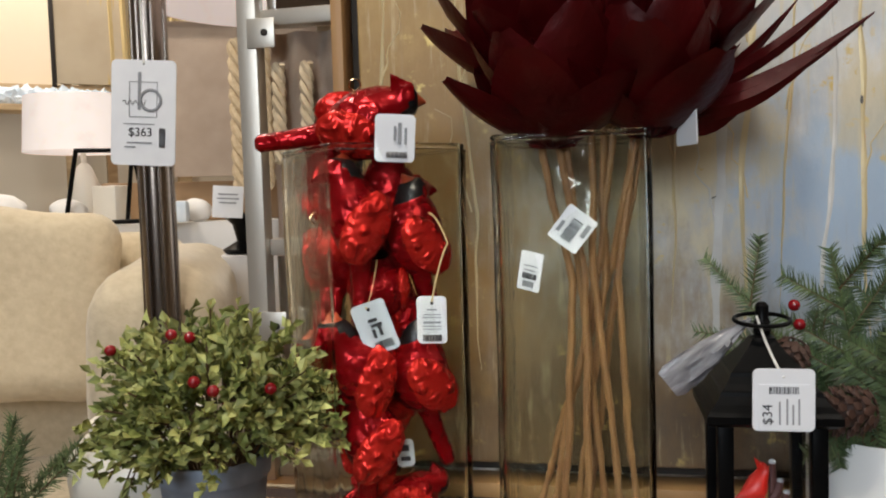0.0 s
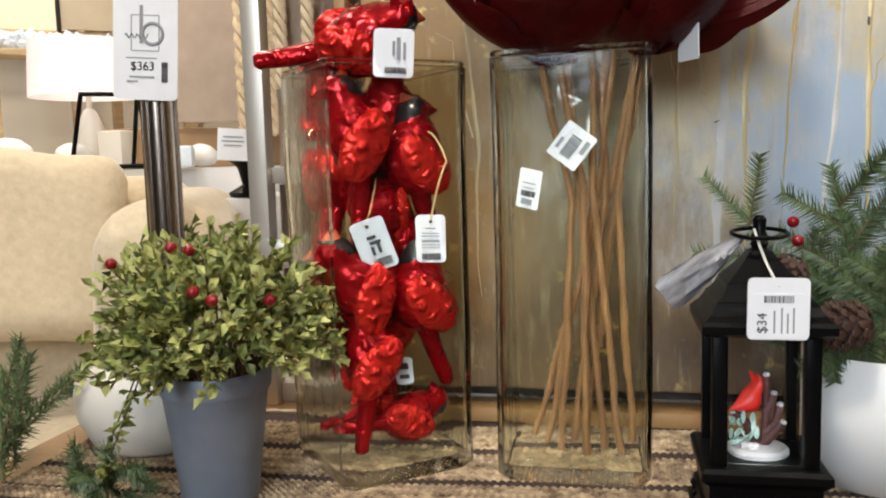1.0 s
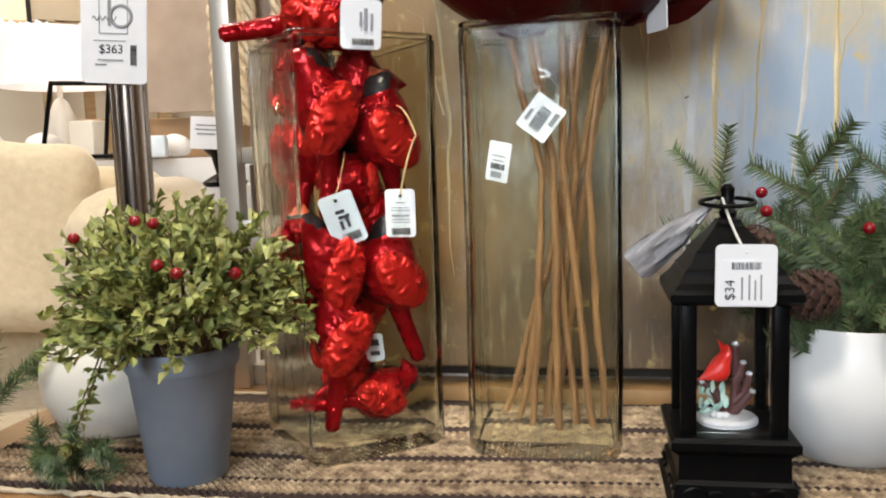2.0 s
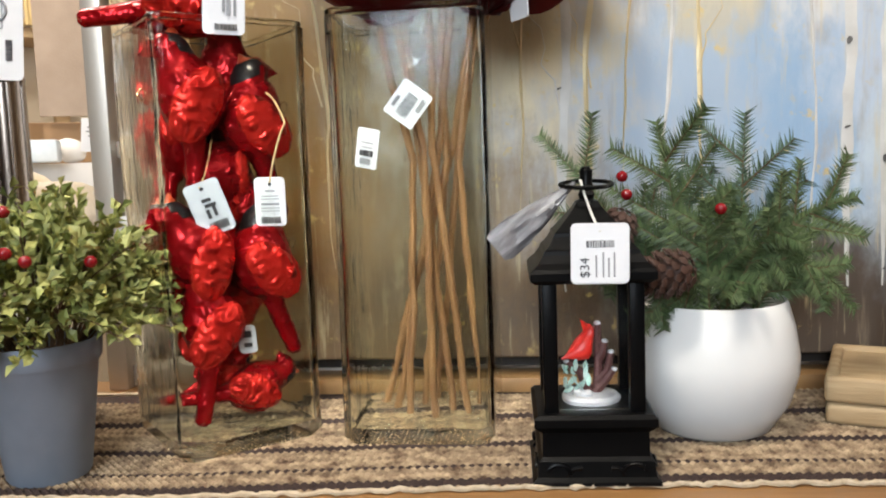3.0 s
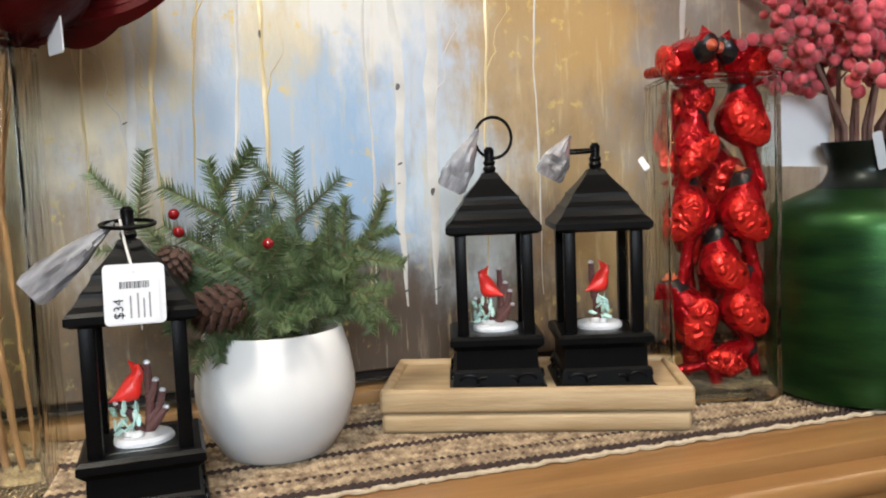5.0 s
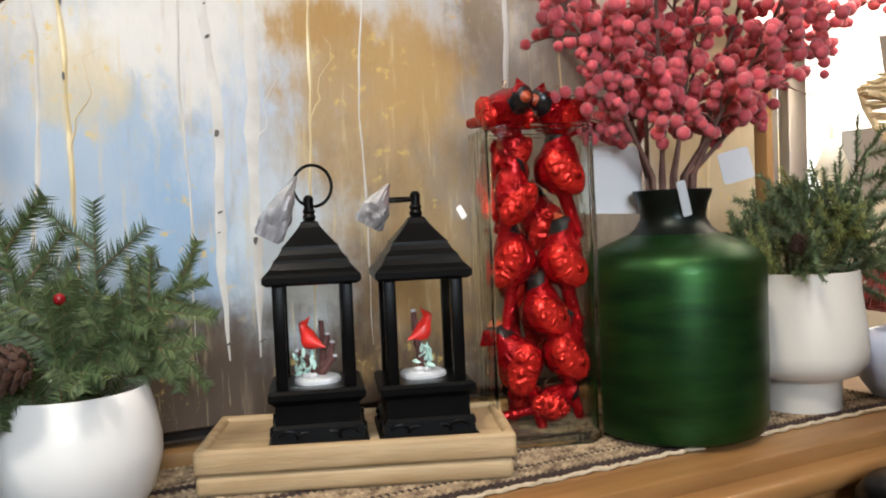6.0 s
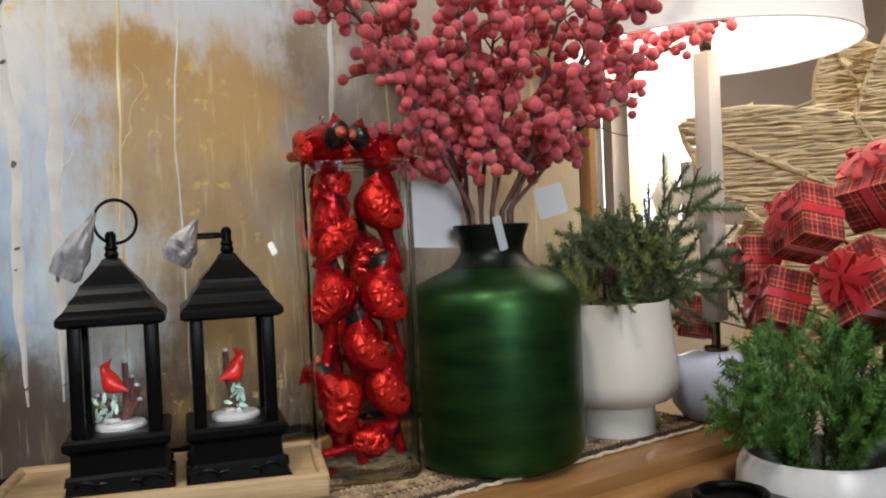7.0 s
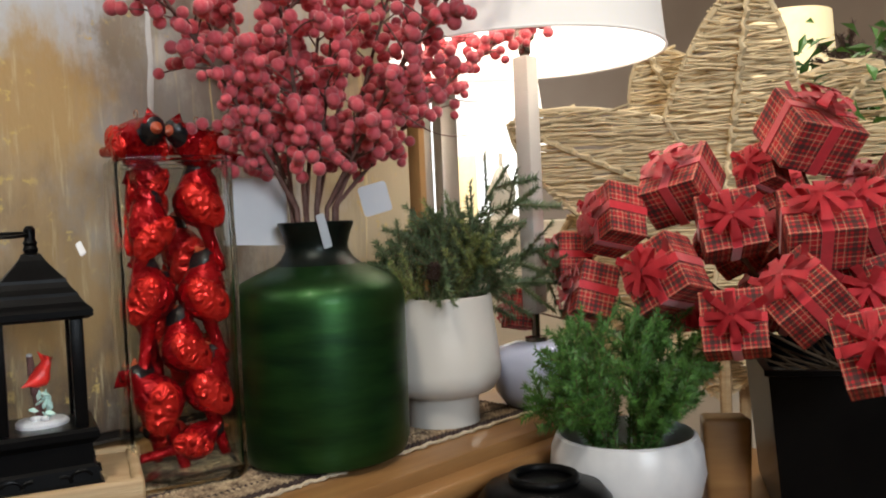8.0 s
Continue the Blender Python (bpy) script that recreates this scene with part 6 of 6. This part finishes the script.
def soft_box(c, s, r_, seed, amount=0.012):
    bm = bmesh.new()
    bmesh.ops.create_cube(bm, size=1, matrix=Matrix.Translation(c) @ Matrix.Diagonal((*s, 1)))
    bmesh.ops.bevel(bm, geom=bm.edges[:], offset=r_, segments=5, profile=0.5, affect="EDGES")
    bmesh.ops.subdivide_edges(bm, edges=[e for e in bm.edges if e.calc_length() > 0.08], cuts=6, use_grid_fill=True)
    for v in bm.verts:
        v.co += Vector((noise.noise(v.co * 5 + Vector((seed, 0, 0))), noise.noise(v.co * 5 + Vector((0, seed, 0))), noise.noise(v.co * 5 + Vector((0, 0, seed))))) * amount
    bmesh.ops.triangulate(bm, faces=[f for f in bm.faces if len(f.verts) > 4])
    return bm


part("seat", soft_box((-0.05, -0.05, 0.38), (1.0, 0.75, 0.40), 0.07, 1), M_BOUCLE, sofa)
part("backrest", soft_box((-0.05, 0.36, 0.62), (1.0, 0.22, 1.0), 0.08, 2), M_BOUCLE, sofa)
part("arm", soft_box((0.46, -0.06, 0.55), (0.24, 0.86, 1.07), 0.10, 3), M_BOUCLE, sofa)
part("arm", soft_box((-0.58, -0.06, 0.56), (0.20, 0.86, 1.09), 0.08, 4), M_BOUCLE, sofa)
for sx in (-0.5, 0.42):
    for sy in (-0.38, 0.38):
        part("foot", lathe([(0.018, 0), (0.026, 0.10), (0, 0.10)], 14, m=Matrix.Translation((sx, sy, 0))), M_TABLE, sofa)
cu = soft_box((0, 0, 0), (0.46, 0.17, 0.44), 0.07, 6, 0.02)
solo("cushion", cu, M_BOUCLE, "plump cream boucle cushion on the sofa", "cushion", pose(-1.40, 1.03, 0.97, -12, 6, 26))

pole = thing("floor_lamp", "polished nickel pole lamp with hanging card", "lamp", (-0.775, 0.615, 0))
part("pole", lathe([(0.15, 0), (0.15, 0.02), (0.03, 0.03), (0.027, 0.06), (0.027, 1.62), (0, 1.62)], 36), M_NICKEL, pole, "polished fluted nickel pole")
for k in range(7):
    a = 2 * math.pi * k / 7
    part("flute", tube([(0.026 * math.cos(a), 0.026 * math.sin(a), 0.06), (0.026 * math.cos(a), 0.026 * math.sin(a), 1.6)], 0.004, 8), M_NICKEL, pole)
part("arm", tube([(0, 0, 1.60), (0.08, 0.05, 1.66), (0.15, 0.075, 1.66)], 0.006, 8), M_NICKEL, pole)
part("shade", lathe([(0.19, 1.506), (0.16, 1.78)], 48, m=Matrix.Translation((0.165, 0.07, 0))), M_SHADEFAR, pole, "white fabric drum shade")
c = card("hang_tag", (-0.763, 0.576, 1.408), (0, 4, 8), 0.103, 0.163, M_TAG, "large white swing tag on lamp pole", True, "shop tags", 0.008)
lettering(c, "$363", -0.004, -0.112, 0.019, M_INK)
bars(c, ((-0.005, -0.128, 0.040, 0.0022), (-0.020, -0.135, 0.018, 0.0022), (-0.006, -0.099, 0.050, 0.0014)), M_GREYINK)
bm = tube(arc_points((0.012, -0.0014, -0.062), 0.016, 0, 354, 30), 0.0024, 6, closed=True)
box((-0.006, -0.0014, -0.048), (0.005, 0.001, 0.058), bm=bm)
for x0, z0, w0, h0 in ((0.0, -0.034, 0.044, 0.0012), (0.0, -0.088, 0.044, 0.0012), (-0.022, -0.061, 0.0012, 0.054), (0.022, -0.061, 0.0012, 0.054)):
    box((x0, -0.0012, z0), (w0, 0.0006, h0), bm=bm)
part("emblem", bm, M_GREYINK, c, "grey printed emblem", smooth=False)
part("emblem_line", tube([(-0.032 + 0.0016 * i, -0.0016, -0.066 + 0.004 * math.sin(i * 1.15)) for i in range(24)], 0.0006, 5), M_INK, c)
barcode(c, 0.031, -0.120, 0.030, 0.010, 8, False)
hang([(-0.763, 0.574, 1.402), (-0.766, 0.578, 1.50), (-0.770, 0.585, 1.61), (-0.775, 0.615, 1.622)], M_STRING, 0.0016)


def cloth_table(loc, rz, s, h, label):
    t = thing("display_table", label, "table", loc, rz)
    bm = bmesh.new()
    n_, rows = 80, []
    for zz, amp in ((h, 0.0), (h - 0.01, 0.003), (h * 0.6, 0.015), (0.02, 0.028)):
        row = []
        for k in range(n_):
            a = 2 * math.pi * k / n_
            cx, cy = max(-1, min(1, 1.4 * math.cos(a))), max(-1, min(1, 1.4 * math.sin(a)))
            f = 1 + amp * math.sin(a * 18) / 0.3
            row.append(bm.verts.new((s[0] / 2 * cx * f, s[1] / 2 * cy * f, zz)))
        rows.append(row)
    for a, b in zip(rows, rows[1:]):
        for k in range(n_):
            bm.faces.new((a[k], b[k], b[(k + 1) % n_], a[(k + 1) % n_]))
    bm.faces.new(rows[0])
    bmesh.ops.recalc_face_normals(bm, faces=bm.faces)
    part("tablecloth", bm, M_CLOTH, t, "pleated white cloth")
    return t


cloth_table((-1.60, 1.72, 0), 30, (1.0, 0.62), 1.135, "white cloth covered display table")
cloth_table((-0.93, 1.42, 0), 22, (0.36, 0.36), 1.06, "small white pleated cloth display stand")
stand = thing("picture_easel", "black metal trapezoid display frame", "stand", (-1.385, 1.40, 1.137), 33)
for p in (((-0.105, 0, 0), (-0.07, 0, 0.20)), ((0.105, 0, 0), (0.07, 0, 0.20)), ((-0.075, 0, 0.20), (0.075, 0, 0.20)), ((-0.11, 0, 0.008), (0.11, 0, 0.008)), ((0.07, 0, 0.20), (0.05, 0.12, 0.004))):
    part("rod", tube(p, 0.006, 8), M_BLACK, stand)
far_lamp((-1.60, 1.62, 1.137), 0.165, 0.155, 0.215, 0.375, "table lamp with wide pale pink drum shade", M_SHADEFAR, M_IVORY)
b = solo("storage_box", box((0, 0, 0.06), (0.55, 0.2, 0.12), 0.006), M_TAN, "long tan cardboard box on the display table", "box", pose(-1.36, 1.84, 1.137, 0, 0, 32))
for x, y, s in ((-1.50, 1.40, 0.05), (-1.62, 1.30, 0.06), (-1.24, 1.62, 0.045)):
    bm = bmesh.new()
    bmesh.ops.create_icosphere(bm, subdivisions=3, radius=s, matrix=Matrix.Diagonal((1, 0.9, 0.75, 1)))
    for v in bm.verts:
        v.co *= 1 + 0.18 * noise.noise(v.co * 30)
    solo("white_pumpkin", bm, M_CLOTH, "small white fabric pumpkin on display table", "decoration", Matrix.Translation((x, y, 1.137 + s * 0.74)), "white pumpkins")
cd = thing("pillar_candle", "cream square pillar candle on display table", "candle", (-1.47, 1.55, 1.137))
part("wax", box((0, 0, 0.055), (0.075, 0.075, 0.11), 0.006), M_IVORY, cd)
g = solo("gift_bag", box((0, 0, 0.03), (0.10, 0.06, 0.06), 0.008), M_BLUEPK, "pale blue wrapped parcel on display table", "parcel", pose(-1.26, 1.50, 1.137, 0, 0, 20))
sg = card("shop_sign", (-0.935, 1.20, 1.225), (-8, 4, 20), 0.070, 0.075, M_TAG, "small white printed shop sign card", False, "shop tags", 0.002)
bars(sg, ((0, -0.02, 0.045, 0.003), (0, -0.03, 0.050, 0.003), (0, -0.04, 0.040, 0.003)), M_GREYINK)
easel = thing("sign_holder", "dark wire sign holder and candle on stand", "stand", (-0.945, 1.30, 1.062))
part("base", lathe([(0, 0), (0.05, 0), (0.055, 0.01), (0.02, 0.03), (0.03, 0.07), (0.05, 0.09), (0, 0.09)], 24), M_BLACK, easel)
part("rod", tube([(0, 0, 0.09), (0.0, -0.07, 0.14), (0.008, -0.097, 0.155)], 0.004, 6), M_BLACK, easel)

shelf = thing("wall_shelf", "pale oak shelf with framed winter print", "shelf", (-2.05, 2.05, 0), 40)
part("shelf_board", box((0, 0, 1.600), (1.5, 0.25, 0.035), 0.004), M_WOODBOX, shelf)
for x in (-0.68, 0.5):
    part("upright", box((x, 0.08, 0.80), (0.05, 0.05, 1.58), 0.003), M_WOODBOX, shelf)
part("back_panel", box((0, 0.14, 1.2), (1.5, 0.02, 2.4)), M_PLASTER, shelf)
pic = thing("framed_print", "sepia winter scene print in pale frame", "picture", (-1.78, 2.10, 1.62), 40)
part("print", box((0, 0, 0.20), (0.40, 0.012, 0.40)), M_PICTURE, pic, smooth=False)
for x in (-0.205, 0.205):
    part("frame_stile", box((x, -0.004, 0.20), (0.014, 0.02, 0.424), 0.001), M_DARKWOOD, pic)
for x, h in ((0.08, 0.14), (0.13, 0.18), (0.03, 0.10)):
    bm = lathe([(0.03, 0.02), (0.002, h)], 12, m=Matrix.Translation((x, -0.012, 0.0)) @ Matrix.Diagonal((1, 0.1, 1, 1)))
    part("painted_fir", bm, M_LINEN, pic)
q = rng(101)
for k in range(9):
    bm = bmesh.new()
    bmesh.ops.create_icosphere(bm, subdivisions=3, radius=0.035)
    for v in bm.verts:
        v.co *= 1 + 0.6 * noise.noise(v.co * 70 + Vector((k, 0, 0)))
        v.co.z = max(v.co.z + 0.02, 0)
    solo("tissue_wrap", bm, M_BLUEPK, "crumpled pale blue glittery tissue flower", "decoration", Matrix.Translation((-1.93 + 0.028 * k, 1.68 + 0.026 * k, 1.5175)), "pale blue tissue flowers")
ledge = thing("lamp_ledge", "pale narrow display ledge", "shelf", (-1.82, 1.78, 0), 42)
part("board", box((0, 0, 1.505), (0.40, 0.12, 0.02), 0.003), M_WOODBOX, ledge)
for x in (-0.18, 0.18):
    part("support", box((x, 0.02, 0.75), (0.03, 0.03, 1.49)), M_WOODBOX, ledge)

curtain = thing("fringe_curtain", "shimmering pale gold fringe curtain", "curtain", (-1.50, 2.28, 0), 32)
bm = bmesh.new()
for k in range(60):
    x = -0.45 + 0.9 * k / 60
    tube([(x, 0.01 * math.sin(k * 1.7), 1.62), (x + q.uniform(-0.01, 0.01), 0.02 * math.sin(k * 2.3), 2.1), (x, 0.0, 2.6)], 0.010, 5, bm)
part("strands", bm, M_GOLDCURT, curtain, kind="stuff")
part("rail", tube([(-0.5, 0, 2.61), (0.5, 0, 2.61)], 0.014, 10), M_WOODBOX, curtain)
part("post", tube([(-0.5, 0, 0), (-0.5, 0, 2.61)], 0.016, 10), M_WOODBOX, curtain)
part("post", tube([(0.5, 0, 0), (0.5, 0, 2.61)], 0.016, 10), M_WOODBOX, curtain)

rack = thing("garland_rack", "wooden rack hung with braided rope garlands", "rack", (-1.12, 1.72, 0), 25)
part("post", tube([(-0.28, 0, 0), (-0.28, 0, 1.75)], 0.016, 10), M_WOODBOX, rack)
part("post", tube([(0.30, 0, 0), (0.30, 0, 1.75)], 0.016, 10), M_WOODBOX, rack)
part("rail", tube([(-0.30, 0, 1.745), (0.32, 0, 1.745)], 0.016, 10), M_WOODBOX, rack)
part("linen_panel", box((0.02, 0.05, 1.50), (0.50, 0.012, 0.46), 0.003), M_LINEN, rack, "draped taupe linen")
for k, x in enumerate((-0.02, 0.05, 0.14, 0.20)):
    bm = bmesh.new()
    for s in range(3):
        pts = [(x + 0.016 * math.cos(i * 0.75 + 2.1 * s), -0.03 + 0.012 * math.sin(i * 0.75 + 2.1 * s), 1.66 - 0.016 * i) for i in range(28)]
        tube(pts, 0.013, 7, bm)
    part("rope_braid", bm, M_ROPE, rack, "thick braided jute rope")
